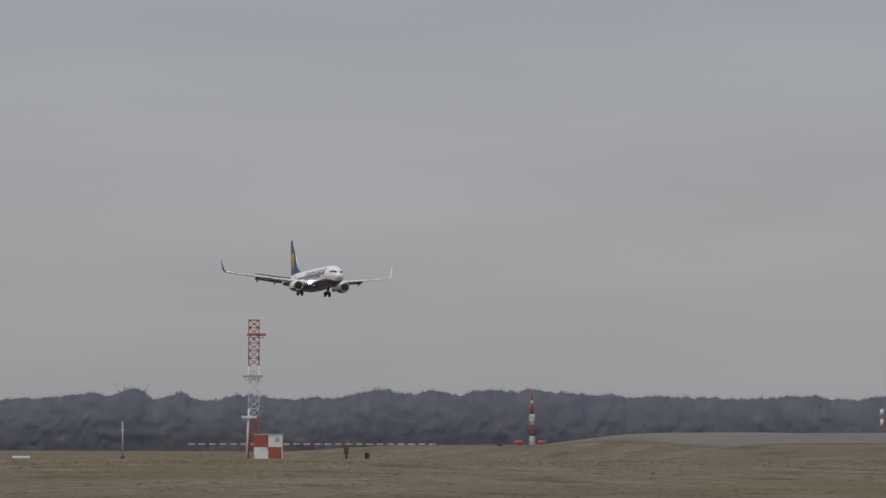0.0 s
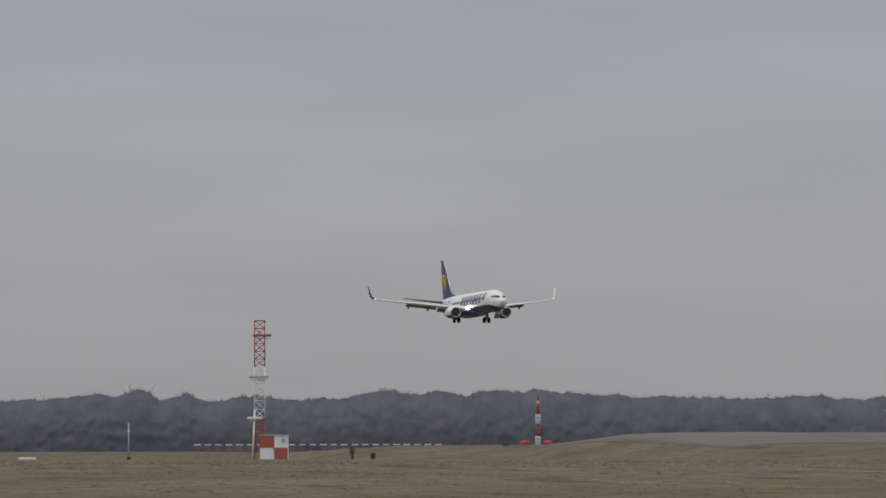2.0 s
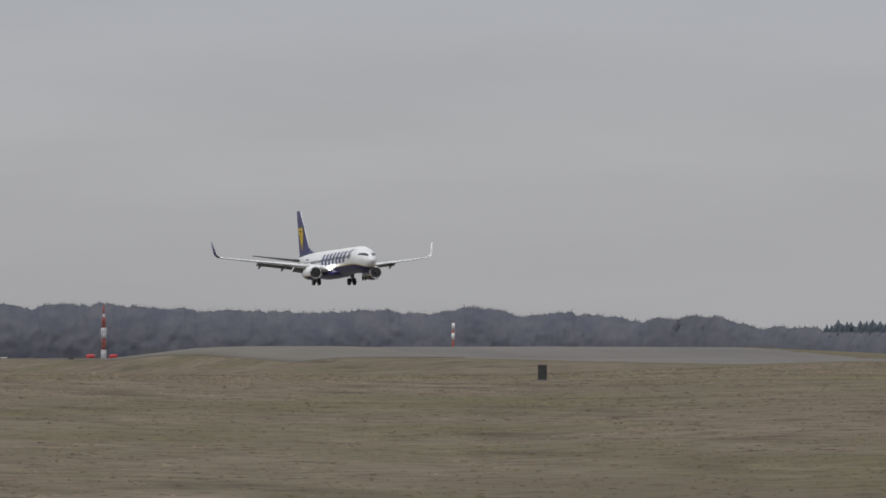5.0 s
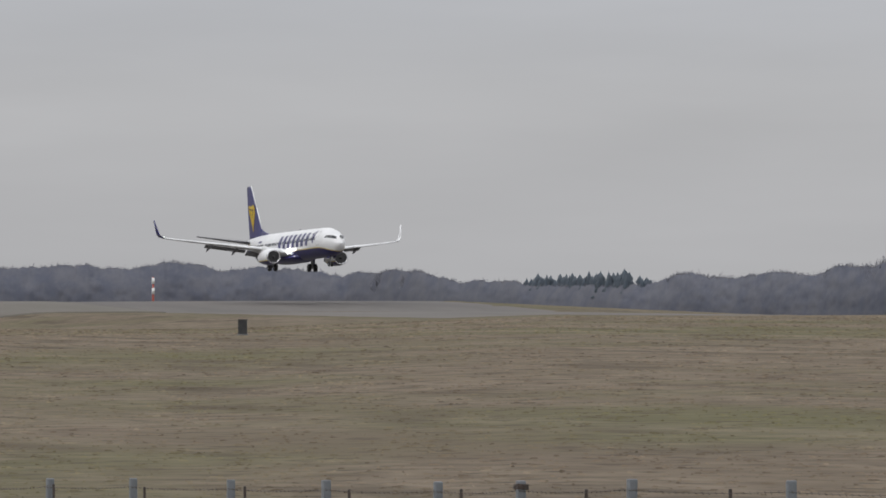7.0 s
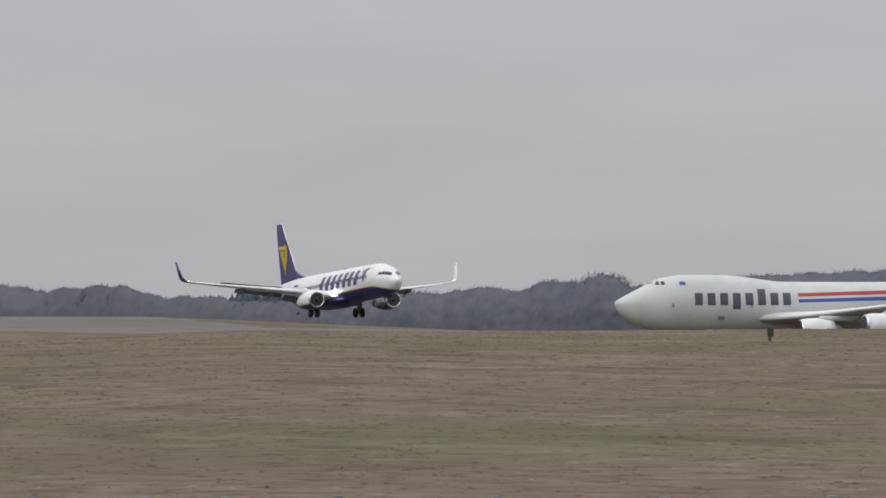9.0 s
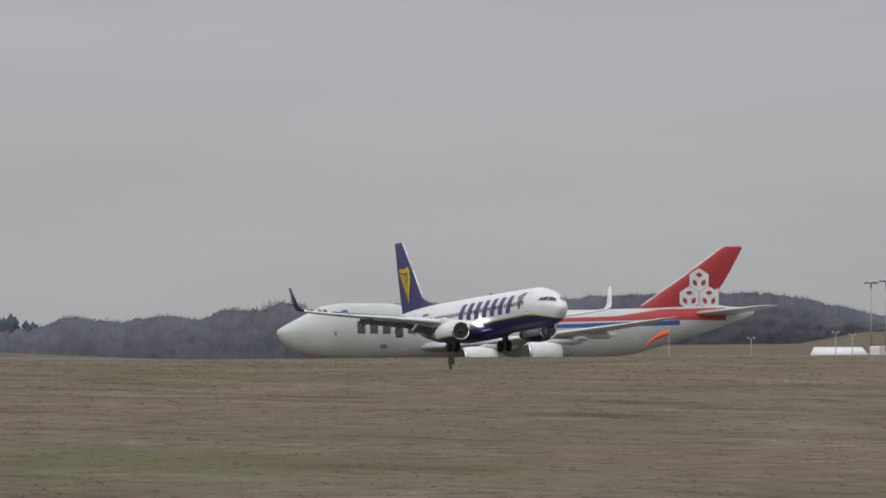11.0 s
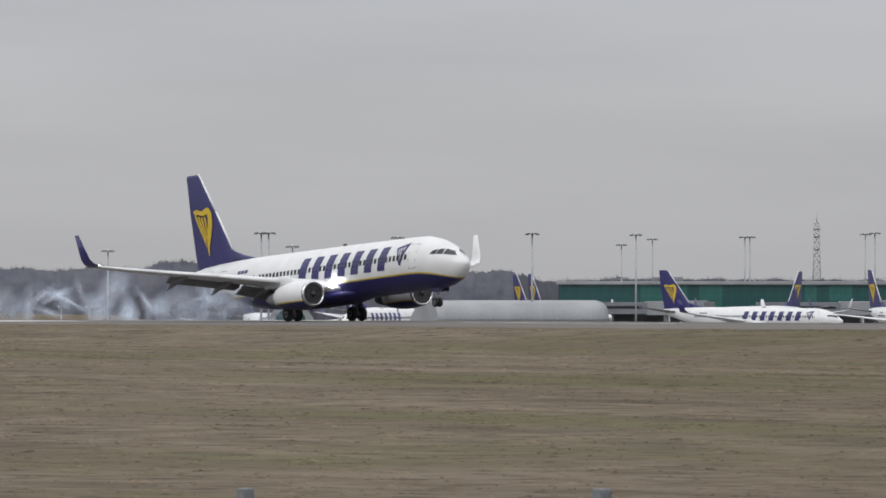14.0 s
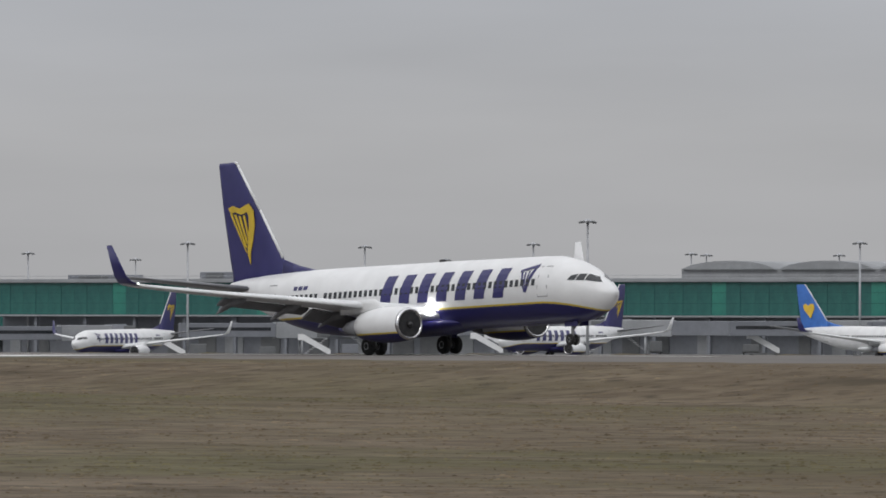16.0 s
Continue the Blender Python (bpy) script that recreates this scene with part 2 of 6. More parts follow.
def grass_material(name, clumps=False):
    m = bpy.data.materials.new(name)
    m.use_nodes = True
    n, l = m.node_tree.nodes, m.node_tree.links
    b = n["Principled BSDF"]
    b.inputs["Roughness"].default_value = 0.95
    b.inputs["Specular IOR Level"].default_value = 0.1
    co = n.new("ShaderNodeTexCoord")

    def noise_at(scale, detail, sx=1.0, sy=1.0, rot=0.0):
        mp, t = n.new("ShaderNodeMapping"), n.new("ShaderNodeTexNoise")
        mp.inputs["Scale"].default_value = (sx, sy, 1)
        mp.inputs["Rotation"].default_value = (0, 0, rot)
        t.inputs["Scale"].default_value, t.inputs["Detail"].default_value = scale, detail
        l.new(co.outputs["Object"], mp.inputs[0])
        l.new(mp.outputs[0], t.inputs["Vector"])
        return t.outputs[0]

    def blend(fac, a, c, lo, hi):
        r, k = n.new("ShaderNodeMapRange"), n.new("ShaderNodeMix")
        r.inputs["From Min"].default_value, r.inputs["From Max"].default_value = lo, hi
        l.new(fac, r.inputs["Value"])
        k.data_type = "RGBA"
        l.new(r.outputs[0], k.inputs[0])
        for i, v in ((6, a), (7, c)):
            if isinstance(v, tuple):
                k.inputs[i].default_value = (*v, 1)
            else:
                l.new(v, k.inputs[i])
        return k.outputs[2]

    straw = blend(noise_at(0.42, 9), (0.098, 0.076, 0.054), (0.182, 0.147, 0.108), 0.32, 0.66)
    green = blend(noise_at(0.36, 9), (0.079, 0.072, 0.040), (0.140, 0.124, 0.074), 0.32, 0.66)
    patches = blend(noise_at(0.022, 6), straw, green, 0.47, 0.62)
    mown = blend(noise_at(0.07, 4, 0.22, 1.0, radians(-72)), patches, (0.118, 0.092, 0.066), 0.50, 0.78)
    pale = blend(noise_at(0.13, 6, 0.3, 1.0, radians(-66)), mown, (0.200, 0.162, 0.124), 0.52, 0.80)
    verge = blend(noise_at(0.05, 6, 0.3, 1.0, radians(-75)), pale, (0.106, 0.100, 0.052), 0.54, 0.74)
    ruts = blend(noise_at(0.16, 7, 0.3, 1.0, radians(-80)), verge, (0.072, 0.058, 0.040), 0.56, 0.72)
    tufts = blend(noise_at(0.75, 6), (0.062, 0.050, 0.035), ruts, 0.28, 0.47)
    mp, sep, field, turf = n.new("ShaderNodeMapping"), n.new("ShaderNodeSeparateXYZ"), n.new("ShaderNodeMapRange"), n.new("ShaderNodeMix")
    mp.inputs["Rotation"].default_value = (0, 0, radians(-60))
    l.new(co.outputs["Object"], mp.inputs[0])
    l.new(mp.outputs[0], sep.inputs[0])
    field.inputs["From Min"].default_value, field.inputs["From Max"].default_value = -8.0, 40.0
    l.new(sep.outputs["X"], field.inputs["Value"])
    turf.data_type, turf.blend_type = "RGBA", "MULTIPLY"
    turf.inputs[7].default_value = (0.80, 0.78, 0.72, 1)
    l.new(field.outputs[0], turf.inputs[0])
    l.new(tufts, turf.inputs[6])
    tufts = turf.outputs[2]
    if clumps:
        # each tuft its own tone, straw to brown; brightened to offset its shaded face
        geo, vary, tone = n.new("ShaderNodeNewGeometry"), n.new("ShaderNodeMapRange"), n.new("ShaderNodeMix")
        vary.inputs["To Min"].default_value, vary.inputs["To Max"].default_value = 0.88, 1.47
        tone.data_type, tone.blend_type = "RGBA", "MULTIPLY"
        tone.inputs[0].default_value = 1.0
        l.new(geo.outputs["Random Per Island"], vary.inputs["Value"])
        l.new(tufts, tone.inputs[6])
        l.new(vary.outputs[0], tone.inputs[7])
        tufts = tone.outputs[2]
    l.new(tufts, b.inputs["Base Color"])
    bp = n.new("ShaderNodeBump")
    bp.inputs["Strength"].default_value, bp.inputs["Distance"].default_value = 0.35, 0.1
    l.new(noise_at(2.2, 5), bp.inputs["Height"])
    l.new(bp.outputs[0], b.inputs["Normal"])
    return m


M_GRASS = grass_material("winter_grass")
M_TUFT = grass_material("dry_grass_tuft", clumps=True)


# ---- mesh helpers ----
def part(name, bm, material, parent=None, label=""):
    me = bpy.data.meshes.new(name)
    bm.to_mesh(me)
    bm.free()
    for m in material if isinstance(material, (list, tuple)) else (material,):
        me.materials.append(m)
    ob = new(name, me)
    if parent is not None:
        ob.parent = parent
    return tagged(ob, label)


def thing(name, m, label, category, group="", kind=""):
    ob = new(name)
    ob.empty_display_size = 0.1
    ob.matrix_basis = m
    return tagged(ob, label, category, group, kind)


def share(name, ob, parent, m):
    """One more object on the mesh of ob, as a piece of its own."""
    o = new(name, ob.data)
    o.parent = parent
    o.matrix_basis = m
    return o


def smooth(bm, on=True):
    for f in bm.faces:
        f.smooth = on
    return bm


def box_into(bm, lo, hi, bevel=0.0, m=None):
    x0, y0, z0 = lo
    x1, y1, z1 = hi
    vs = [bm.verts.new(c) for c in ((x0, y0, z0), (x1, y0, z0), (x1, y1, z0), (x0, y1, z0), (x0, y0, z1), (x1, y0, z1), (x1, y1, z1), (x0, y1, z1))]
    fs = [bm.faces.new([vs[i] for i in q]) for q in ((3, 2, 1, 0), (4, 5, 6, 7), (0, 1, 5, 4), (1, 2, 6, 5), (2, 3, 7, 6), (3, 0, 4, 7))]
    if bevel:
        es = list({e for f in fs for e in f.edges})
        r = bmesh.ops.bevel(bm, geom=es, offset=bevel, segments=2, affect="EDGES", profile=0.6)
        vs = list({v for f in r["faces"] for v in f.verts} | {v for v in vs if v.is_valid})
    if m is not None:
        bmesh.ops.transform(bm, matrix=m, verts=vs)
    return bm


def boxed(lo, hi, bevel=0.0, m=None):
    return box_into(bmesh.new(), lo, hi, bevel, m)


def tube_into(bm, a, b, r0, r1=None, seg=8):
    """A tapered round bar from a to b with closed ends."""
    a, b = Vector(a), Vector(b)
    r1 = r0 if r1 is None else r1
    turn = (b - a).to_track_quat("Z", "Y").to_matrix()
    rings = []
    for p, r in ((a, r0), (b, r1)):
        rings.append([bm.verts.new(p + turn @ Vector((r * math.cos(2 * math.pi * i / seg), r * math.sin(2 * math.pi * i / seg), 0))) for i in range(seg)])
    for i in range(seg):
        bm.faces.new((rings[0][i], rings[0][(i + 1) % seg], rings[1][(i + 1) % seg], rings[1][i])).smooth = True
    bm.faces.new(rings[0][::-1])
    bm.faces.new(rings[1])
    return bm


def tube(a, b, r0, r1=None, seg=8):
    return tube_into(bmesh.new(), a, b, r0, r1, seg)


def loft(rings, closed=True, caps=True):
    """A smooth skin over rings of equal count."""
    bm = bmesh.new()
    vs = [[bm.verts.new(p) for p in ring] for ring in rings]
    n = len(vs[0])
    for a, b in zip(vs, vs[1:]):
        for i in range(n if closed else n - 1):
            bm.faces.new((a[i], a[(i + 1) % n], b[(i + 1) % n], b[i])).smooth = True
    if caps:
        bm.faces.new(vs[0][::-1])
        bm.faces.new(vs[-1])
    bmesh.ops.recalc_face_normals(bm, faces=bm.faces)
    return bm


def lathe(profile, origin, seg=28, flat=0.0):
    """Rings of (x, radius) about an axis along x; flat squeezes the underside."""
    o = Vector(origin)
    rings = []
    for x, r in profile:
        rings.append([o + Vector((x, r * math.cos(2 * math.pi * i / seg), r * math.sin(2 * math.pi * i / seg) * (1 - flat if math.sin(2 * math.pi * i / seg) < 0 else 1))) for i in range(seg)])
    return loft(rings)


def sheet(points, thickness, axis):
    """A flat outline in 3D points given depth along an axis."""
    bm = bmesh.new()
    d = Vector(axis) * thickness
    lo, hi = [bm.verts.new(Vector(p)) for p in points], [bm.verts.new(Vector(p) + d) for p in points]
    n = len(points)
    bm.faces.new(lo[::-1])
    bm.faces.new(hi)
    for i in range(n):
        bm.faces.new((lo[i], lo[(i + 1) % n], hi[(i + 1) % n], hi[i]))
    bmesh.ops.recalc_face_normals(bm, faces=bm.faces)
    return bm


def airfoil(le, chord, thick, z, y, n=8, twist=0.0):
    """Points of a wing section at span y: leading edge x, chord and thickness."""
    pts = []
    for i in range(2 * n):
        s = i / n
        k = s if s <= 1 else 2 - s
        c = 0.5 - 0.5 * math.cos(math.pi * k)
        h = thick * 2.6 * (math.sqrt(max(c, 0)) * 0.30 - 0.126 * c - 0.35 * c * c + 0.28 * c ** 3 - 0.10 * c ** 4) * 5 * 0.5
        h *= 1 if s <= 1 else -0.6
        pts.append(Vector((le - c * chord, y, z + h - math.tan(radians(twist)) * c * chord)))
    return pts


def interp(table, x):
    """Linear interpolation in rows of (x, value, value, ...)."""
    xs = [r[0] for r in table]
    return [float(np.interp(x, xs, [r[k] for r in table])) for k in range(1, len(table[0]))]


# ---- ground ----
RUN_Z = [(-2600, -14.0), (-1480, -7.0), (-1400, -5.3), (-1300, -4.55), (-1150, -3.75), (-1088, -1.75), (-1062, -1.5), (-1040, -1.8), (-1000, -2.75), (-842, -2.8),
         (-740, -1.85), (-640, -1.08), (-559, -0.66), (-486, -0.54), (-415, -0.42), (-379, -0.26), (-250, -0.1), (400, 0.5)]
# by bearing: height of the far ground and how far above it the woods' edge lies
FAR_Z = [(-180, -9), (6, -11), (17, -11), (19.6, -11), (20.4, -9), (21, -4.5), (23.7, -4.5), (24.2, -1.6), (25.8, -1.6), (26.2, -4.6), (27.6, -5.6), (28.3, -9.2), (30.5, -9.2), (31, -8.5), (60, -8.5), (180, -8)]
APRON_Z = [(-180, -6.5), (23, -6.5), (24, -6.2), (27.5, -7.2), (28.5, -9.4), (29.3, -8.4), (30, -8.2), (33.4, -7.9), (35.4, -6.5), (38.5, -5.75), (180, -5.7)]


def run_z(x):
    return interp(RUN_Z, x)[0]


def camber_z(x, y):
    return run_z(x) - 0.003 * abs(y - RUNWAY_Y)


def ground_z(x, y):
    r = math.hypot(x, y)
    az = math.degrees(math.atan2(y, -x))
    near = interp([(0, 0.8), (40, -0.1), (60, -0.6), (109, -1.88), (150, -2.75), (320, -2.45), (520, -1.72), (700, -2.6), (850, -3.55), (950, -4.3), (1100, -5.6), (1400, -8)], r)[0]
    if az > 15:
        k = min(1.0, (az - 15) / 2.5)
        flat = interp([(0, 0.8), (40, -0.1), (60, -0.6), (109, -1.88), (150, -2.75), (320, -2.0), (460, -1.4), (620, -1.35), (700, -1.45), (800, -1.75), (900, -2.2), (1400, -4)], r)[0]
        near = near * (1 - k) + flat * k
    far = interp(FAR_Z, az)[0]
    rz = run_z(x)
    beyond = rz + (interp(APRON_Z, az)[0] - rz) * min(1.0, max(0.0, (y - 318) / 110.0)) if y > 318 else rz - 0.003 * abs(y - RUNWAY_Y)
    start = 1300 if az < 27 else 1560
    if r > start:
        k = min(1.0, (r - start) / (520.0 if az < 27 else 260.0))
        beyond = beyond * (1 - k) + far * k
    k = min(1.0, max(0.0, (y - 226) / 22.0))
    k = k * k * (3 - 2 * k)
    z = near * (1 - k) + beyond * k
    if abs(y - RUNWAY_Y) < 28 and -1125 < x < 900:
        z = camber_z(x, y) - 0.05
    return z + 0.05 * noise.noise(Vector((x * 0.02, y * 0.02, 0))) * min(1, abs(y - RUNWAY_Y) / 60)


azs = [-180 + 12 * i for i in range(15)] + [0, 3] + [5 + 0.12 * i for i in range(325)] + [46, 50, 56, 64, 75, 90, 105, 120, 135, 150, 165]
rs = [0.5, 15, 40, 80, 110] + [130 + 6 * i for i in range(46)] + [410 + 12 * i for i in range(75)] + [1320, 1360, 1400, 1460, 1520, 1600, 1700, 1800, 1900, 2000, 2150, 2400, 2800, 3300, 4000, 4800]
gv, gf = [], []
for r in rs:
    for a in azs:
        p = spot(a, r, 0)
        gv.append((p.x, p.y, ground_z(p.x, p.y)))
na = len(azs)
for i in range(len(rs) - 1):
    for j in range(na):
        k = (j + 1) % na
        gf.append((i * na + j, (i + 1) * na + j, (i + 1) * na + k, i * na + k))
gf.append(tuple(range(na)))
GROUND_GRID = np.array(gv)[:, 2].reshape(len(rs), na)


def ground_at(bearings, ranges):
    """Heights of the ground sheet for arrays of bearings and distances."""
    fi, fj = np.interp(ranges, rs, np.arange(len(rs))), np.interp(bearings, azs, np.arange(na))
    i, j = np.minimum(fi.astype(int), len(rs) - 2), np.minimum(fj.astype(int), na - 2)
    u, w = fi - i, fj - j
    g = GROUND_GRID
    return (g[i, j] * (1 - w) + g[i, j + 1] * w) * (1 - u) + (g[i + 1, j] * (1 - w) + g[i + 1, j + 1] * w) * u


gm = bpy.data.meshes.new("ground")
gm.from_pydata(gv, [], gf)
gm.polygons.foreach_set("use_smooth", [True] * len(gm.polygons))
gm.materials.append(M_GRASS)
gm.validate()
ground_ob = tagged(new("ground", gm), "rough dry winter airfield grass, brown and dull green", "ground", kind="structure")
if sum(p.normal.z for p in gm.polygons) < 0:
    gm.flip_normals()


def strip(name, xs, y0, y1, lift, material, label, category, parent=None):
    """A paved strip that follows the runway's rise and fall, 0.1 m thick."""
    bm = bmesh.new()
    rows = []
    for x in xs:
        z = run_z(x) + lift
        ym = (y0 + y1) / 2
        e = 0.003 * (y1 - y0) / 2
        rows.append([bm.verts.new(c) for c in ((x, y0, z - e), (x, ym, z), (x, y1, z - e), (x, y1 + 4, z - e - 0.4), (x, y0 - 4, z - e - 0.4))])
    for a, b in zip(rows, rows[1:]):
        for i in range(5):
            bm.faces.new((a[i], b[i], b[(i + 1) % 5], a[(i + 1) % 5]))
    bmesh.ops.recalc_face_normals(bm, faces=bm.faces)
    ob = part(name, bm, material)
    return tagged(ob, label, category, kind="structure")


runway = strip("runway", [-1120 + 10 * i for i in range(192)], RUNWAY_Y - 27, RUNWAY_Y + 27, 0.0, M_ASPHALT, "dark grey grooved asphalt runway", "runway")


def marking(x0, x1, y0, y1, name="marking"):
    bm = bmesh.new()
    n = max(2, int((x1 - x0) / 10) + 1)
    rows = []
    for i in range(n):
        x = x0 + (x1 - x0) * i / (n - 1)
        rows.append([bm.verts.new((x, y, camber_z(x, y) + h)) for y, h in ((y0, 0.012), (y1, 0.012), (y1, 0.004), (y0, 0.004))])
    for a, b in zip(rows, rows[1:]):
        for i in range(4):
            bm.faces.new((a[i], b[i], b[(i + 1) % 4], a[(i + 1) % 4]))
    bmesh.ops.recalc_face_normals(bm, faces=bm.faces)
    return part(name, bm, M_MARK, runway)


for k in range(5, 20):
    marking(-1100 + 60 * k, -1070 + 60 * k, RUNWAY_Y - 0.45, RUNWAY_Y + 0.45, "centre_stripe")
for x in (-565, -415.5, -266):
    for side in (-1, 1):
        for j in range(3):
            y = RUNWAY_Y + side * (9.0 + 4.2 * j) - 1.5
            marking(x, x + 22.5, y, y + 3.0, "touchdown_bar")

apron_bm = bmesh.new()
agrid = []
for i in range(27):
    a = 18.5 + i
    r0, r1 = max(1120.0, 470 / math.sin(radians(a))), 1330.0 if a < 27 else 1740.0
    agrid.append([])
    for j in range(31):
        p = spot(a, r0 + (r1 - r0) * j / 30, 0)
        agrid[-1].append(apron_bm.verts.new((p.x, p.y, ground_z(p.x, p.y) + 0.10)))
for i in range(26):
    for j in range(30):
        apron_bm.faces.new((agrid[i][j], agrid[i][j + 1], agrid[i + 1][j + 1], agrid[i + 1][j])).smooth = True
bmesh.ops.recalc_face_normals(apron_bm, faces=apron_bm.faces)
ext = bmesh.ops.extrude_face_region(apron_bm, geom=apron_bm.faces[:])
bmesh.ops.translate(apron_bm, verts=[g for g in ext["geom"] if isinstance(g, bmesh.types.BMVert)], vec=(0, 0, -0.4))
bmesh.ops.recalc_face_normals(apron_bm, faces=apron_bm.faces)
tagged(part("apron", apron_bm, M_CONCRETE), "pale grey concrete apron and taxiway", "apron", kind="structure")


def worn_strip(name, x0, x1, y0, y1, lift, label):
    bm = bmesh.new()
    rows = []
    for x in np.arange(x0, x1 + 0.1, 4.0):
        rows.append([bm.verts.new((x, y, ground_z(float(x), float(y)) + lift)) for y in np.linspace(y0, y1, 9)])
    for a, b in zip(rows, rows[1:]):
        for i in range(8):
            bm.faces.new((a[i], b[i], b[i + 1], a[i + 1])).smooth = True
    bmesh.ops.recalc_face_normals(bm, faces=bm.faces)
    ext = bmesh.ops.extrude_face_region(bm, geom=bm.faces[:])
    bmesh.ops.translate(bm, verts=[g for g in ext["geom"] if isinstance(g, bmesh.types.BMVert)], vec=(0, 0, -0.3))
    bmesh.ops.recalc_face_normals(bm, faces=bm.faces)
    tagged(part(name, bm, M_SHOULDER), label, "shoulder", kind="structure")


worn_strip("runway_shoulder", -1129, -1000, 240, 262.4, 0.08, "grey worn shoulder beside the runway end")
worn_strip("runway_overrun", -1420, -1131, 250, 316, 0.12, "grey worn overrun before the runway end")


# ---- narrow perimeter road in the grass, bending towards the fence ----
def perimeter_road():
    bm = bmesh.new()
    rows = []
    for i in range(106):
        x = -340 + 2.0 * i
        mid = interp([(-340, 39.4), (-292, 40.4), (-265, 40.1), (-240, 39.0), (-200, 36.2), (-160, 33.4), (-130, 32.4)], x)[0]
        rows.append([bm.verts.new((x, mid + o, ground_z(x, mid + o) + 0.07)) for o in (-2.8, -1.4, 0, 1.4, 2.8)])
    for a, b in zip(rows, rows[1:]):
        for i in range(4):
            bm.faces.new((a[i], b[i], b[i + 1], a[i + 1])).smooth = True
    bmesh.ops.recalc_face_normals(bm, faces=bm.faces)
    ext = bmesh.ops.extrude_face_region(bm, geom=bm.faces[:])
    bmesh.ops.translate(bm, verts=[g for g in ext["geom"] if isinstance(g, bmesh.types.BMVert)], vec=(0, 0, -0.3))
    bmesh.ops.recalc_face_normals(bm, faces=bm.faces)
    tagged(part("perimeter_road", bm, M_ASPHALT), "narrow grey asphalt perimeter road in dry grass", "road", kind="structure")


perimeter_road()


# ---- dry grass tufts, thickest near the fence ----
def grass_tufts():
    rng = np.random.default_rng(5)
    n = 300000
    az = 5.5 + 38 * rng.random(n)
    r = 132 + 560 * rng.random(n) ** 1.35
    a = np.radians(az)
    keep = (r * np.sin(a) < 250) & (rng.random(n) < 0.62 + 0.38 * np.sin(az * 5.1 + 2 * np.sin(r * 0.09)) * np.sin(r * 0.06 + az))
    az, r, a = az[keep], r[keep], a[keep]
    n = len(r)
    z = ground_at(az, r) - 0.02
    at = np.stack([-r * np.cos(a), r * np.sin(a), z], 1)
    turn = a + rng.normal(size=n) * 0.6
    across = np.stack([np.sin(turn), np.cos(turn), np.zeros(n)], 1)
    away = np.stack([-np.cos(a), np.sin(a), np.zeros(n)], 1)
    h = (0.016 + 0.055 * rng.random(n) ** 2.0) * (0.75 + r / 900)
    w = (0.04 + 0.15 * rng.random(n) ** 1.5) * (0.75 + r / 700)
    top = at + away * (h * 1.5)[:, None] + across * (rng.normal(size=n) * 0.05)[:, None]
    verts = np.stack([at - across * w[:, None], at + across * w[:, None],
                      top + across * (w * rng.random(n))[:, None] + np.array((0, 0, 1.0)) * (h * (0.6 + 0.4 * rng.random(n)))[:, None],
                      top - across * (w * rng.random(n))[:, None] + np.array((0, 0, 1.0)) * h[:, None]], 1).reshape(-1, 3)
    me = bpy.data.meshes.new("grass_tufts")
    me.from_pydata(verts.tolist(), [], np.arange(4 * n).reshape(-1, 4).tolist())
    me.materials.append(M_TUFT)
    tagged(new("grass_tufts", me), "scattered dry straw-coloured grass tufts", "grass", kind="stuff")


grass_tufts()

# ---- woods ----
# bearing, top of the trees as a sight line
TOPS = [(3, 6), (8.21, 4), (8.56, 8), (8.86, 17), (9.0, 10), (9.17, 24), (9.33, 6), (9.52, 15), (9.68, 2), (9.97, 14), (10.26, 5), (10.67, 9), (10.96, 24), (11.2, 14), (11.32, 22),
        (11.57, 14), (11.75, 23), (12.14, 21), (12.4, 17), (12.7, 11), (13.04, 11), (13.53, 7), (14.1, 12), (14.42, 4), (14.76, 20), (15.1, 2), (15.44, 9),
        (15.97, -7), (16.31, 2), (16.53, 0), (16.84, -21), (17.05, -16), (17.22, -18), (17.32, -27), (17.7, -26), (18.15, -25), (18.27, -18), (18.44, -2), (18.77, -13), (19.13, 0), (19.38, -8),
        (19.61, 14), (19.8, 6), (19.96, 25), (20.2, 2), (20.6, 12), (21.2, 20), (22.06, 29), (22.35, 34), (22.7, 36), (23.37, 40), (23.66, 32), (24.04, 12), (24.3, -5), (25.0, -5), (25.25, 2), (25.4, 12),
        (25.55, -2), (25.85, 0), (26.03, 22), (26.28, 33), (26.48, 35), (26.73, 17), (26.93, 23), (27.1, 15), (27.46, 25), (27.7, 20), (28.06, 36), (28.4, 25), (28.84, 33), (29.08, 11), (29.37, 18),
        (29.9, 16), (30.44, 18), (30.7, -2), (31.3, 4), (32, 2), (34, 0), (44, 0)]
WOOD_R = [(3, 2250), (16, 2200), (18, 2000), (20, 1900), (22.3, 1865), (24.6, 1960), (25.4, 1960), (26.6, 1870), (30.5, 1900), (33, 2300), (44, 2300)]


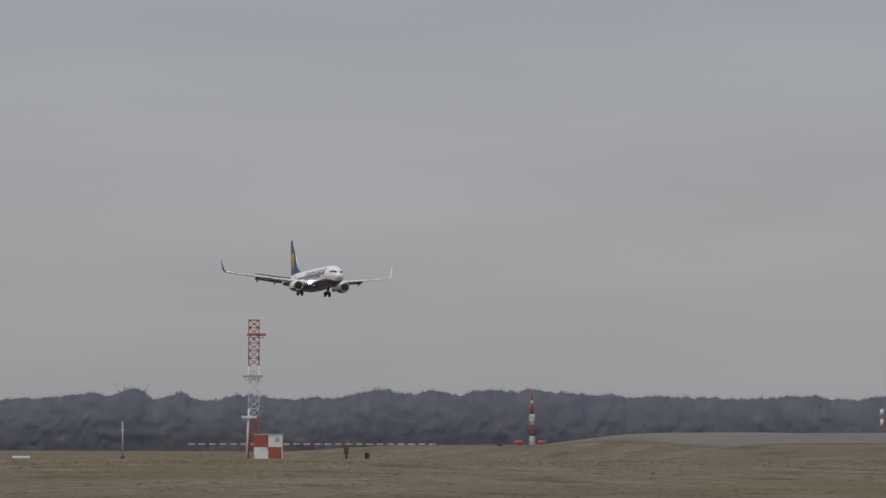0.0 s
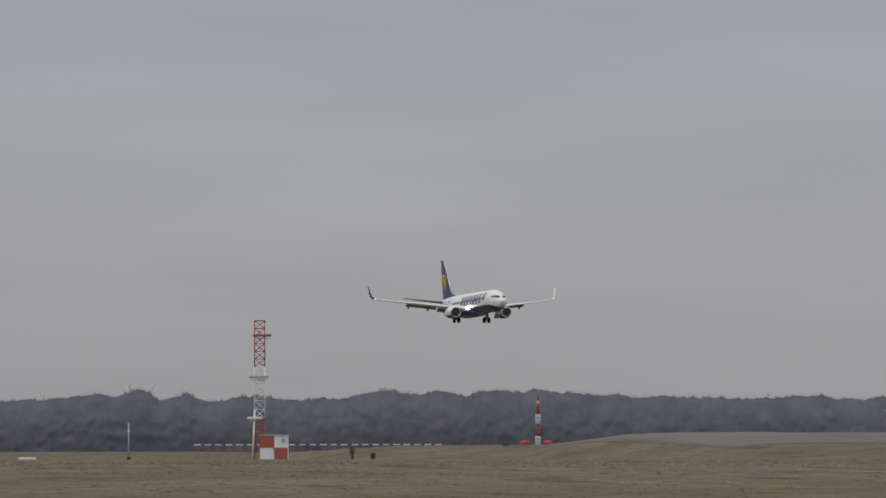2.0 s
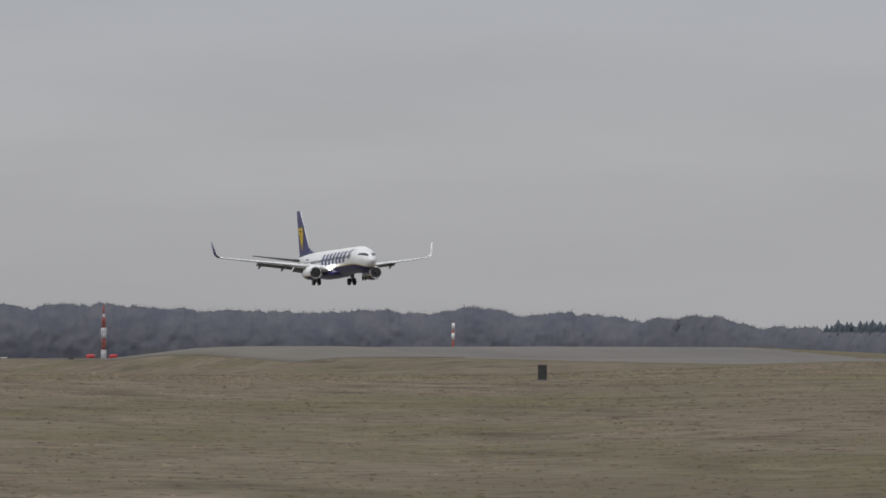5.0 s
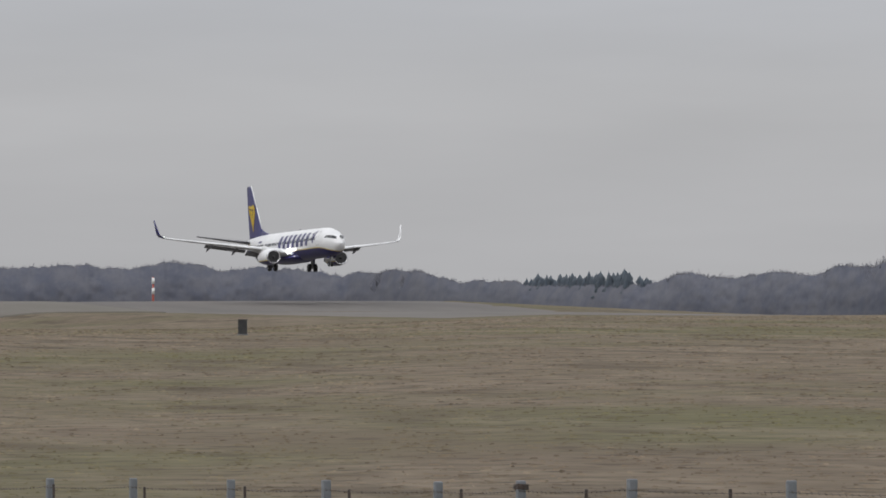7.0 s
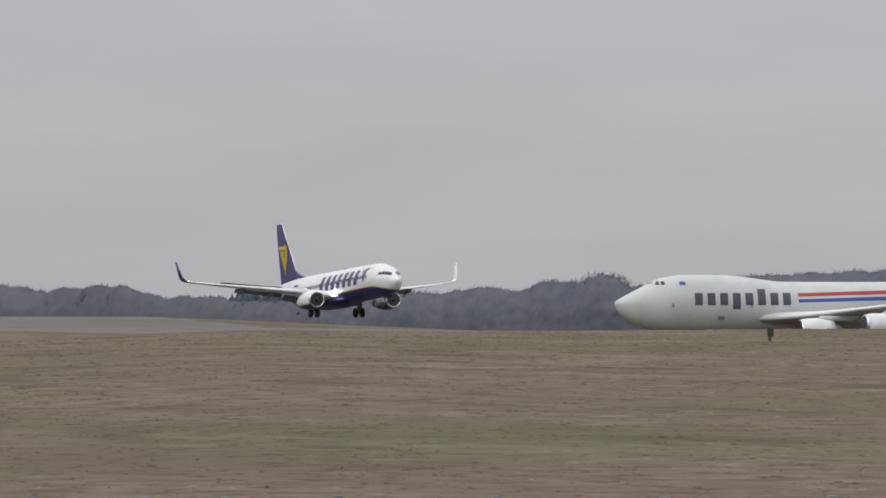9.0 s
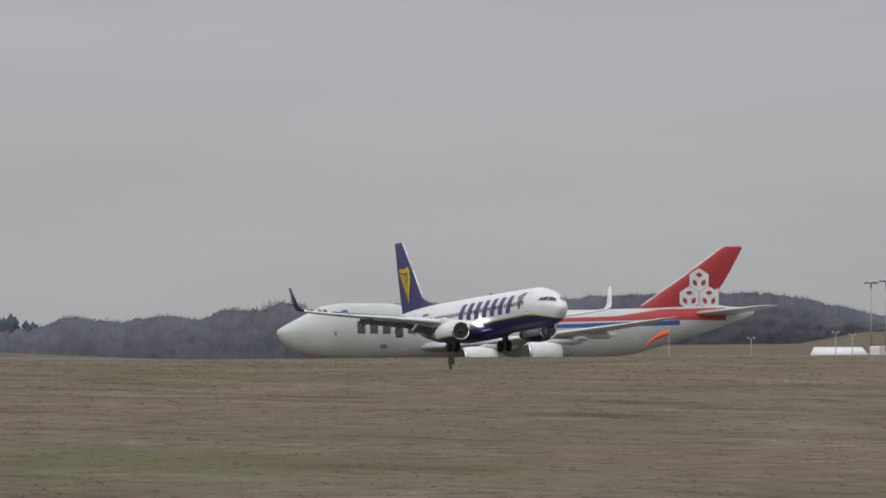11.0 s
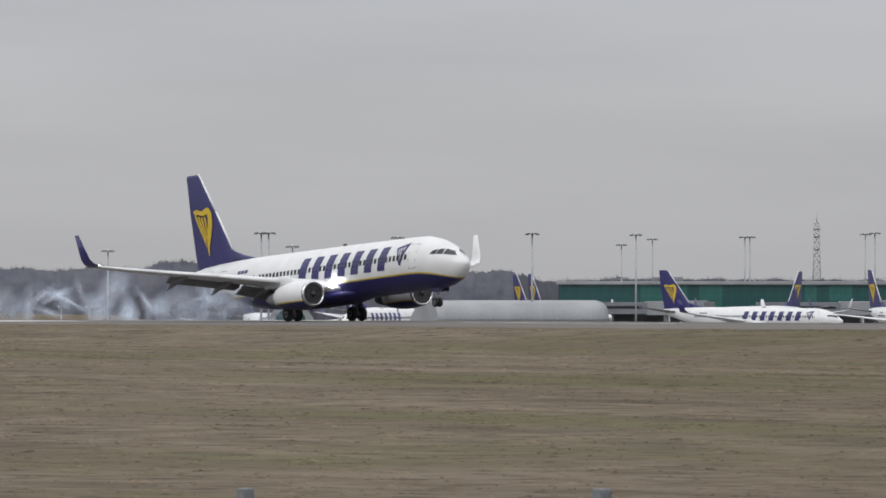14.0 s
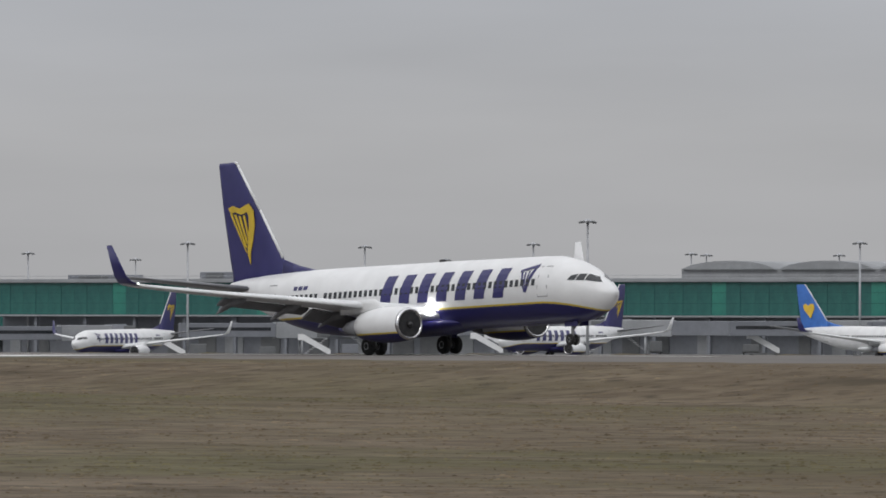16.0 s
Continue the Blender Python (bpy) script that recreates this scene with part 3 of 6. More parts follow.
def woods():
    # the canopy's face: crowns as billows, deepest between the trees
    v, f, edge = [], [], []
    steps = [i / 18 for i in range(19)]
    k = 0
    az = 3.0
    while az < 44:
        r = interp(WOOD_R, az)[0]
        base = ground_z(*spot(az, r, 0).xy) - 1.0
        full = up(interp(TOPS, az)[0] + 6, r) - base
        crown = noise.noise(Vector((az * 7, 0, 0)))
        ht = full * (0.955 + 0.05 * crown + 0.035 * noise.noise(Vector((az * 19, 3, 0))) + 0.03 * noise.noise(Vector((az * 60, 8, 0))))
        for s in steps:
            h = s * full
            d = 0.6 * noise.noise(Vector((az * 8, h * 0.42, 1))) + 0.5 * noise.noise(Vector((az * 20, h * 0.95, 7))) + 0.25 * noise.noise(Vector((az * 48, h * 1.1, 4)))
            v.append(tuple(spot(az, r + 9 * s ** 3 + d, base + ht * s)))
        edge.append((az, r + 9, base + ht))
        if k:
            n = len(steps)
            f += [((k - 1) * n + j, k * n + j, k * n + j + 1, (k - 1) * n + j + 1) for j in range(n - 1)]
        k += 1
        az += 0.012
    me = bpy.data.meshes.new("woodland")
    me.from_pydata(v, [], f)
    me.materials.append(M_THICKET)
    me.polygons.foreach_set("use_smooth", [True] * len(f))
    tagged(new("woodland", me), "distant belt of bare winter woodland, hazy grey-brown", "woodland", kind="stuff")
    # fine twigs along the crowns' upper edge
    rng = np.random.default_rng(11)
    e = np.array(edge)
    n = 26000
    az = 3 + 41 * rng.random(n)
    r = np.interp(az, e[:, 0], e[:, 1]) + rng.normal(size=n) * 1.2
    z = np.interp(az, e[:, 0], e[:, 2]) + np.abs(rng.normal(size=n)) * 0.38 - 0.45
    a = np.radians(az)
    c = np.stack([-r * np.cos(a), r * np.sin(a), z], 1)
    across = np.stack([np.sin(a), np.cos(a), np.zeros(n)], 1)
    lean = across * rng.normal(size=n)[:, None] * 0.35 + np.array((0, 0, 1.0))
    w, h = (0.05 + 0.07 * rng.random(n))[:, None], (0.18 + 0.26 * rng.random(n))[:, None]
    t = np.stack([c - across * w, c + across * w, c + lean * h], 1).reshape(-1, 3)
    me = bpy.data.meshes.new("twigs")
    me.from_pydata(t.tolist(), [], np.arange(3 * n).reshape(-1, 3).tolist())
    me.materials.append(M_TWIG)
    tagged(new("twigs", me), "fine bare twigs along the crowns of the wood", "woodland", kind="stuff")


woods()


def bare_tree(az, top, width, seed, r=None, label="large bare winter tree above the wood's edge"):
    """A trunk with forking limbs and a crown of fine twigs."""
    rng = np.random.default_rng(seed)
    if r is None:
        r = interp(WOOD_R, az)[0] + 16
    base = spot(az, r, 0)
    base.z = ground_z(base.x, base.y) - 0.1
    ht = up(top, r) - base.z
    w = width
    tree = thing("tree", pose(*base), label, "tree")
    bm = bmesh.new()
    tube_into(bm, (0, 0, 0), (0, 0, ht * 0.45), 0.45, 0.32, 8)
    ends = []
    for k in range(9):
        a = 2.4 * k + rng.random()
        tip = Vector((math.cos(a) * w * 0.55 * rng.random() ** 0.5, math.sin(a) * w * 0.55, ht * (0.62 + 0.3 * rng.random())))
        start = Vector((0, 0, ht * (0.28 + 0.17 * rng.random())))
        tube_into(bm, start, tip, 0.2, 0.06, 5)
        for j in range(3):
            e = tip + Vector((rng.normal() * w * 0.2, rng.normal() * w * 0.2, abs(rng.normal()) * ht * 0.08))
            tube_into(bm, start.lerp(tip, 0.6), e, 0.08, 0.03, 4)
            ends.append(e)
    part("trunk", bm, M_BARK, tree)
    v, f = [], []
    for _ in range(2600):
        u = rng.normal(size=3)
        u = u / np.linalg.norm(u) * rng.random() ** 0.36
        c = Vector((u[0] * w, u[1] * w, ht * 0.66 + u[2] * ht * 0.34))
        if noise.noise(c * 0.45 + Vector((seed, 0, 0))) < -0.12:
            continue
        d = Vector((rng.normal(), rng.normal(), 0)).normalized() * (0.05 + 0.07 * rng.random())
        e = (c - Vector((0, 0, ht * 0.35))).normalized() * (0.30 + 0.3 * rng.random())
        i = len(v)
        v += [tuple(c - d - e), tuple(c + d - e), tuple(c + d * 0.4 + e), tuple(c - d * 0.6 + e)]
        f.append((i, i + 1, i + 2, i + 3))
    me = bpy.data.meshes.new("crown")
    me.from_pydata(v, [], f)
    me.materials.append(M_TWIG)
    crown = new("crown", me)
    crown.parent = tree
    return tree


for i, (a, t, w) in enumerate(((9.17, 28, 6.5), (9.52, 20, 4.0), (10.96, 28, 5), (11.32, 24, 4.5), (14.76, 23, 5), (16.31, 5, 5.5), (16.5, 4, 5), (18.44, 1, 5.5), (18.62, -3, 4.5), (19.13, 3, 5.5),
                               (19.61, 17, 6), (19.93, 28, 7), (20.05, 26, 6), (25.38, 16, 5), (26.1, 27, 5), (26.4, 39, 5.5), (27.46, 28, 5), (28.06, 40, 4.5), (28.84, 36, 5))):
    bare_tree(a, t, w, 20 + i)


def conifer(az, top, seed):
    rng = np.random.default_rng(seed)
    r = interp(WOOD_R, az)[0] + 13 + rng.normal() * 2
    base = spot(az, r, 0)
    base.z = ground_z(base.x, base.y) - 0.1
    ht = up(top, r) - base.z
    tree = thing("conifer", pose(*base), "dark green conifer at the wood's edge", "tree", "conifers at the wood's edge")
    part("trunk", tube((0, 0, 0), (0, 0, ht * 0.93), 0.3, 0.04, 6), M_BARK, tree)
    # ragged tiers of drooping boughs, narrowing to a blunt top
    spread = 2.5 + 1.3 * rng.random()
    rings = []
    for k in range(17):
        q = k / 16
        out = spread * (1 - q) ** 0.6 * (0.62 if k % 2 else 1.0) + 0.06
        z = ht * (0.05 + 0.95 * q) - (0.35 if k % 2 == 0 else 0.0) * (1 - q)
        rings.append([Vector((out * w * math.cos(2 * math.pi * i / 12), out * w * math.sin(2 * math.pi * i / 12), z + 0.25 * (rng.random() - 0.5))) for i, w in enumerate(0.7 + 0.55 * rng.random(12))])
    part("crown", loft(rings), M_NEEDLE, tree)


for i, a in enumerate(np.linspace(17.30, 18.06, 34)):
    conifer(float(a) + 0.016 * math.sin(7 * i), -10 + 10 * (a - 17.3) / 0.75 + 4 * math.sin(2.7 * i) + 3 * math.sin(11 * i), 60 + i)
for i, (a, t) in enumerate(((18.12, -6), (18.17, -9), (18.14, -12), (18.20, -13))):
    conifer(a, t, 90 + i)


# ---- twin-jet airliner ----
HULL = [(-18.45, 4.72, 0.16, 0.22, 0.22), (-18.0, 4.68, 0.34, 0.42, 0.42), (-16.5, 4.55, 0.72, 0.72, 0.85), (-14.0, 4.25, 1.10, 1.16, 1.35), (-11.5, 3.90, 1.45, 1.58, 1.75), (-9.0, 3.60, 1.72, 1.92, 2.0),
        (-6.5, 3.40, 1.85, 2.12, 2.06), (-4.0, 3.35, 1.88, 2.15, 2.05), (4.0, 3.35, 1.88, 2.10, 2.05), (13.0, 3.35, 1.88, 2.0, 2.05), (14.8, 3.33, 1.85, 1.97, 2.02), (16.2, 3.25, 1.72, 1.76, 1.92), (17.2, 3.16, 1.52, 1.49, 1.74),
        (18.0, 3.06, 1.24, 1.14, 1.45), (18.7, 2.99, 0.92, 0.79, 1.10), (19.2, 2.95, 0.62, 0.46, 0.74), (19.5, 2.93, 0.36, 0.27, 0.42), (19.65, 2.92, 0.08, 0.06, 0.09)]


def hull_point(x, ang, out=0.0, table=HULL):
    """The skin at station x; ang in degrees up from starboard (-y), 90 is the top."""
    zc, w, u, d = interp(table, x)
    a = radians(ang)
    s = math.sin(a)
    return Vector((x, -(w + out) * math.cos(a), zc + (u + out if s > 0 else d + out) * s))


def hull_ring(x, table=HULL, seg=36):
    return [hull_point(x, 360 * i / seg, 0, table) for i in range(seg)]


def hull_angle(x, z, table=HULL):
    zc, w, u, d = interp(table, x)
    s = (z - zc) / (u if z > zc else d)
    return math.degrees(math.asin(max(-1, min(1, s))))


def decal(corners, side, table=HULL, out=0.012, nx=3, nz=3):
    """A thin panel on the hull's side whose four corners are (x, z); side -1 is starboard."""
    bm = bmesh.new()
    (ax, az_), (bx, bz), (cx, cz), (dx, dz) = corners
    g = []
    for i in range(nx + 1):
        row = []
        for j in range(nz + 1):
            s, t = i / nx, j / nz
            x = (ax * (1 - s) + bx * s) * (1 - t) + (dx * (1 - s) + cx * s) * t
            z = (az_ * (1 - s) + bz * s) * (1 - t) + (dz * (1 - s) + cz * s) * t
            p = hull_point(x, hull_angle(x, z, table), out, table)
            p.y *= 1 if side < 0 else -1
            row.append(bm.verts.new(p))
        g.append(row)
    for i in range(nx):
        for j in range(nz):
            bm.faces.new((g[i][j], g[i + 1][j], g[i + 1][j + 1], g[i][j + 1]))
    bmesh.ops.recalc_face_normals(bm, faces=bm.faces)
    ext = bmesh.ops.extrude_face_region(bm, geom=bm.faces[:])
    bmesh.ops.translate(bm, verts=[q for q in ext["geom"] if isinstance(q, bmesh.types.BMVert)], vec=(0, 0.02 if side < 0 else -0.02, 0))
    bmesh.ops.recalc_face_normals(bm, faces=bm.faces)
    return bm


def mirror(p, side):
    return Vector((p[0], p[1] * (1 if side > 0 else -1), p[2]))


def wheel(parent, c, radius, width):
    """A tyre with a grooved tread and a dished hub."""
    c = Vector(c)
    rings = []
    for y, r in ((-0.5, 0.55), (-0.5, 0.8), (-0.38, 0.95), (-0.15, 1.0), (0.15, 1.0), (0.38, 0.95), (0.5, 0.8), (0.5, 0.55)):
        rings.append([c + Vector((radius * r * math.cos(2 * math.pi * i / 22), width * y, radius * r * math.sin(2 * math.pi * i / 22))) for i in range(22)])
    w = part("wheel", loft(rings), M_TYRE, parent)
    rings = []
    for y, r in ((-0.46, 0.5), (-0.52, 0.34), (-0.40, 0.2), (0.40, 0.2), (0.52, 0.34), (0.46, 0.5)):
        rings.append([c + Vector((radius * r * math.cos(2 * math.pi * i / 14), width * y, radius * r * math.sin(2 * math.pi * i / 14))) for i in range(14)])
    part("hub", loft(rings), M_GALV, w)


def harp_on(parent, origin, ex, ez, depth, scale, material):
    """A plain emblem of a curved frame with upright bars, laid on a face."""
    o, ex, ez, dp = Vector(origin), Vector(ex), Vector(ez), Vector(depth)

    def at(u, w):
        return o + ex * (u * scale) + ez * (w * scale)

    outer = [(-0.62, 0.86), (-0.35, 0.95), (0.0, 0.84), (0.30, 0.93), (0.55, 0.98), (0.72, 0.75), (0.62, 0.25), (0.38, -0.2), (0.1, -0.62), (-0.04, -1.0)]
    inner = [(-0.50, 0.70), (-0.3, 0.74), (0.02, 0.64), (0.24, 0.68), (0.36, 0.72), (0.40, 0.58), (0.30, 0.22), (0.11, -0.18), (-0.02, -0.52), (-0.07, -0.70)]
    bm = bmesh.new()
    for i in range(len(outer) - 1):
        q = [at(*outer[i]), at(*outer[i + 1]), at(*inner[i + 1]), at(*inner[i])]
        vs = [bm.verts.new(p) for p in q] + [bm.verts.new(p + dp) for p in q]
        for idx in ((0, 1, 2, 3), (7, 6, 5, 4), (0, 4, 5, 1), (2, 6, 7, 3), (1, 5, 6, 2), (3, 7, 4, 0)):
            bm.faces.new([vs[k] for k in idx])
    bars = [((-0.57, 0.70), (-0.47, 0.70), (-0.10, -0.62), (-0.15, -0.56)), ((-0.36, 0.66), (-0.25, 0.66), (-0.04, -0.45), (-0.12, -0.42)),
            ((-0.14, 0.6), (-0.03, 0.6), (0.06, -0.3), (-0.02, -0.32)), ((0.1, 0.6), (0.2, 0.62), (0.2, -0.1), (0.12, -0.14))]
    for bar in bars:
        q = [at(*p) for p in bar]
        vs = [bm.verts.new(p) for p in q] + [bm.verts.new(p + dp) for p in q]
        for idx in ((0, 1, 2, 3), (7, 6, 5, 4), (0, 4, 5, 1), (2, 6, 7, 3), (1, 5, 6, 2), (3, 7, 4, 0)):
            bm.faces.new([vs[k] for k in idx])
    bmesh.ops.recalc_face_normals(bm, faces=bm.faces)
    return part("emblem", bm, material, parent)


# by span: leading edge, chord, thickness, height
WING = [(1.2, 5.2, 8.4, 1.10, 2.15), (1.9, 4.5, 7.6, 0.95, 2.36), (3.2, 3.1, 6.1, 0.72, 2.66), (5.0, 1.75, 4.6, 0.50, 2.97), (9.0, -0.35, 3.35, 0.34, 3.50), (13.0, -2.45, 2.45, 0.24, 4.0), (16.3, -4.15, 1.75, 0.17, 4.46), (16.9, -4.45, 1.6, 0.15, 4.58)]
FIN = [(4.6, -9.4, 8.6, 0.55), (5.5, -11.8, 6.2, 0.5), (6.4, -12.7, 5.5, 0.44), (9.5, -14.95, 3.8, 0.3), (12.4, -17.15, 1.95, 0.16), (12.55, -17.35, 1.65, 0.08)]


def airliner(m, label, flaps=True, lights=True, group="", fin_mats=None, title=True, emblem=M_YELLOW, hull=None):
    jet = thing("airliner", m, label, "airliner", group)
    fine = flaps
    body = part("fuselage", loft([hull_ring(x) for x in [-18.45, -18.2, -18.0, -17.2, -16.5, -15.2, -14, -12.7, -11.5, -10.2, -9, -7.7, -6.5, -5, -4, 0, 4, 8, 12, 13, 14, 14.8, 15.5, 16.2, 16.8, 17.2, 17.6, 18.0, 18.4, 18.7, 19.0, 19.2, 19.4, 19.5, 19.6, 19.65]]), hull or M_HULL, jet, "" if hull else "white above, navy belly, thin yellow cheat line")
    # belly fairing
    rings = []
    for x, k in ((-6.5, 0.05), (-5.2, 0.6), (-3, 0.95), (0, 1.0), (3.5, 0.95), (5.6, 0.6), (7, 0.05)):
        rings.append([Vector((x, 2.05 * k ** 0.5 * math.cos(2 * math.pi * i / 20), 1.75 + (0.75 * k if math.sin(2 * math.pi * i / 20) < 0 else 0.5 * k) * math.sin(2 * math.pi * i / 20))) for i in range(20)])
    part("belly_fairing", loft(rings), hull or M_NAVY, jet)
    for side in (-1, 1):
        # wing
        rings = [airfoil(le, ch, th, z, y * side) for y, le, ch, th, z in WING]
        wing = part("wing", loft(rings), M_WING, jet, "pale grey swept wing")
        tip = [(16.9, -4.45, 1.6, 0.15, 4.58), (17.25, -4.62, 1.45, 0.14, 4.74), (17.5, -4.85, 1.25, 0.12, 5.1), (17.62, -5.05, 1.1, 0.10, 5.6), (17.9, -5.7, 0.55, 0.05, 6.98)]
        rings = []
        for k, (y, le, ch, th, z) in enumerate(tip):
            lean = min(1.0, k / 3)
            ring = airfoil(le, ch, th, 0, 0)
            rings.append([Vector((p.x, side * (y - p.z * lean), z + p.z * (1 - lean))) for p in ring])
        part("winglet", loft(rings), [M_NAVY if side < 0 else M_WHITE], wing, "upturned blended winglet")
        # bright leading edge
        bm = bmesh.new()
        for (y0, l0, c0, t0, z0), (y1, l1, c1, t1, z1) in zip(WING[2:], WING[3:]):
            tube_into(bm, (l0 - 0.04, y0 * side, z0 - 0.05), (l1 - 0.04, y1 * side, z1 - 0.03), t0 * 0.30, t1 * 0.28, 8)
        part("slat", bm, M_WHITE, wing)
        if flaps:
            for y0, y1, drop in ((2.0, 5.6, 0.62), (5.9, 11.2, 0.5)):
                rings = []
                for y in (y0, (y0 + y1) / 2, y1):
                    le, ch, th, z = interp(WING, y)
                    te = le - ch
                    rings.append(airfoil(te + 0.65, 1.35 if y0 < 3 else 0.85, 0.2, z - 0.14, y * side, twist=24))
                part("flap", loft(rings), M_FLAP, wing, "lowered trailing-edge flap")
            for y in (3.9, 7.2, 10.6):
                le, ch, th, z = interp(WING, y)
                te = le - ch
                rings = []
                for k, (dx, rr, dz) in enumerate(((1.9, 0.03, -0.15), (1.2, 0.2, -0.25), (0.2, 0.22, -0.32), (-0.6, 0.16, -0.62), (-1.2, 0.03, -0.92))):
                    rings.append([Vector((te + dx, side * (y + rr * math.cos(2 * math.pi * i / 10)), z + dz + rr * 1.3 * math.sin(2 * math.pi * i / 10))) for i in range(10)])
                part("flap_fairing", loft(rings), M_FLAP, wing)
        # engine
        ey = 4.83 * side
        prof = [(6.05, 0.80), (6.16, 0.88), (6.12, 0.96), (5.85, 1.03), (5.0, 1.11), (4.0, 1.12), (3.2, 1.06), (2.3, 0.93), (1.7, 0.80), (1.65, 0.70)]
        eng = part("engine_cowl", lathe([(x, r) for x, r in prof], (0, ey, 1.66), 32, 0.08), M_COWL, jet, "white cowl with yellow line and navy underside")
        part("inlet_lip", lathe([(5.95, 0.79), (6.1, 0.81), (6.19, 0.88), (6.12, 0.965), (5.98, 1.0)], (0, ey, 1.66), 32, 0.08), M_METAL, eng, "polished metal inlet lip")
        # flush dark disc and dark spinner paint in the hollow intake's shade
        part("intake_shade", lathe([(6.07, 0.79), (6.09, 0.79)], (0, ey, 1.66), 28), M_DARK, eng)
        part("spinner", lathe([(6.1, 0.22), (6.25, 0.15), (6.38, 0.02)], (0, ey, 1.66), 14), M_DARK, eng)
        part("core_nozzle", lathe([(1.4, 0.58), (0.6, 0.46), (0.1, 0.36), (-0.5, 0.06)], (0, ey, 1.62), 20), M_FLAP, eng)
        rings = [airfoil(4.3 - 0.5 * k, 5.0 - 0.45 * k, 0.4, 0, 0) for k in range(4)]
        rings = [[Vector((p.x, ey + p.z, 2.45 + 0.28 * k)) for p in ring] for k, ring in enumerate(rings)]
        part("pylon", loft(rings), M_WHITE, eng)
        # tailplane
        rings = [airfoil(-14.9 - 3.9 * s, 3.4 - 2.0 * s, 0.36 - 0.25 * s, 4.55 + 1.0 * s, (0.5 + 6.65 * s) * side) for s in (0, 0.5, 0.97, 1)]
        part("tailplane", loft(rings), M_FLAP, jet, "grey tailplane")
        # main gear
        gear = part("main_gear", tube_into(tube((0, 2.86 * side, 0.5), (0.05, 2.75 * side, 2.0), 0.14, 0.18, 10), (0.0, 2.45 * side, 0.55), (0.0, 3.27 * side, 0.55), 0.1), M_GALV, jet)
        for dy in (-0.43, 0.43):
            wheel(gear, (0, 2.86 * side + dy, 0.56), 0.56, 0.40)
        part("drag_brace", tube((0.1, 2.8 * side, 0.9), (1.3, 2.2 * side, 1.7), 0.07), M_GALV, gear)
        part("gear_door", boxed((-0.45, 3.12 * side - 0.03, 0.95), (0.4, 3.12 * side + 0.03, 2.0), 0.02), M_NAVY, gear)
        # cabin windows
        first = None
        for k in range(50):
            x = 14.2 - 0.508 * k
            if 1.1 < x < 1.5 or -6.9 < x < -6.6:
                continue
            if -3.9 < x < 12.8 and first is not None:
                share("cabin_window", first, body, pose(x - fx, 0, 0))
                continue
            piece = part("cabin_window", decal(((x - 0.14, 3.60), (x + 0.14, 3.60), (x + 0.14, 3.98), (x - 0.14, 3.98)), side, nx=1, nz=1, out=0.035), M_GLASS, body)
            if -3.9 < x < 12.8:
                first, fx = piece, x
        # doors
        for x in (15.0, -12.2):
            w = 0.43
            for c in (((x - w, 2.9), (x + w, 2.9), (x + w, 2.94), (x - w, 2.94)), ((x - w, 4.66), (x + w, 4.66), (x + w, 4.7), (x - w, 4.7)), ((x - w, 2.9), (x - w + 0.035, 2.9), (x - w + 0.035, 4.7), (x - w, 4.7)), ((x + w - 0.035, 2.9), (x + w, 2.9), (x + w, 4.7), (x + w - 0.035, 4.7))):
                part("door_seam", decal(c, side, nx=1, nz=3), M_FLAP, body)
        # flight deck windows
        for c in (((18.05, 3.73), (18.90, 3.57), (18.48, 3.90), (17.98, 4.10)), ((17.50, 3.76), (17.98, 3.74), (17.90, 4.11), (17.56, 4.12)), ((16.95, 3.80), (17.43, 3.77), (17.48, 4.11), (17.15, 4.06))):
            part("windscreen", decal(c, side, nx=4, nz=3, out=0.03), M_GLASS, body)
        # plain bars where the airline's name stands
        if title:
            for k in range(7):
                x = (11.1 - 1.83 * k if side < 0 else 0.1 + 1.83 * k)
                sl = -0.42 if side > 0 else 0.42
                for x_a, x_b in ((-0.72, 0.26),):
                    part("title_bar", decal(((x + x_a, 3.02), (x + x_b, 3.02), (x + x_b + sl, 4.72), (x + x_a + sl, 4.72)), side, nx=2, nz=5, out=0.03), M_NAVY, body)
            for k in range(3):
                part("registration_bar", decal(((-8.6 - 0.55 * k, 4.25), (-8.2 - 0.55 * k, 4.25), (-8.2 - 0.55 * k, 4.5), (-8.6 - 0.55 * k, 4.5)), side, nx=1, nz=2, out=0.02), M_NAVY, body)
            for c in (((12.80, 4.55), (14.30, 4.85), (14.30, 4.65), (12.80, 4.4)), ((14.00, 4.7), (14.30, 4.75), (13.55, 3.2), (13.35, 3.3)), ((12.90, 4.4), (13.08, 4.4), (13.45, 3.25), (13.35, 3.25)), ((13.25, 4.4), (13.38, 4.4), (13.48, 3.5), (13.40, 3.5)), ((13.60, 4.45), (13.72, 4.45), (13.60, 3.7), (13.52, 3.7))):
                part("emblem_bar", decal(c, side, nx=2, nz=3, out=0.03), M_NAVY, body)
        if lights:
            part("landing_light", lathe([(4.26, 0.05), (4.40, 0.27), (4.58, 0.31), (4.72, 0.2), (4.78, 0.04)], (0, 2.12 * side, 2.52), 16), M_LAMP if side < 0 else M_METAL, wing, "bright landing light")
            part("nav_light", lathe([(-4.38, 0.01), (-4.42, 0.05), (-4.5, 0.05), (-4.55, 0.01)], (0, 16.95 * side, 4.63), 10), M_LENS if side < 0 else M_METAL, wing)
    # windscreen centre line, fin and nose gear
    rings = [[Vector((p.x, p.z, z)) for p in airfoil(le, ch, th, 0, 0)] for z, le, ch, th in FIN]
    fin = part("fin", loft(rings), fin_mats or M_NAVY, jet, "navy tail fin" if not fin_mats else "")
    bm = bmesh.new()
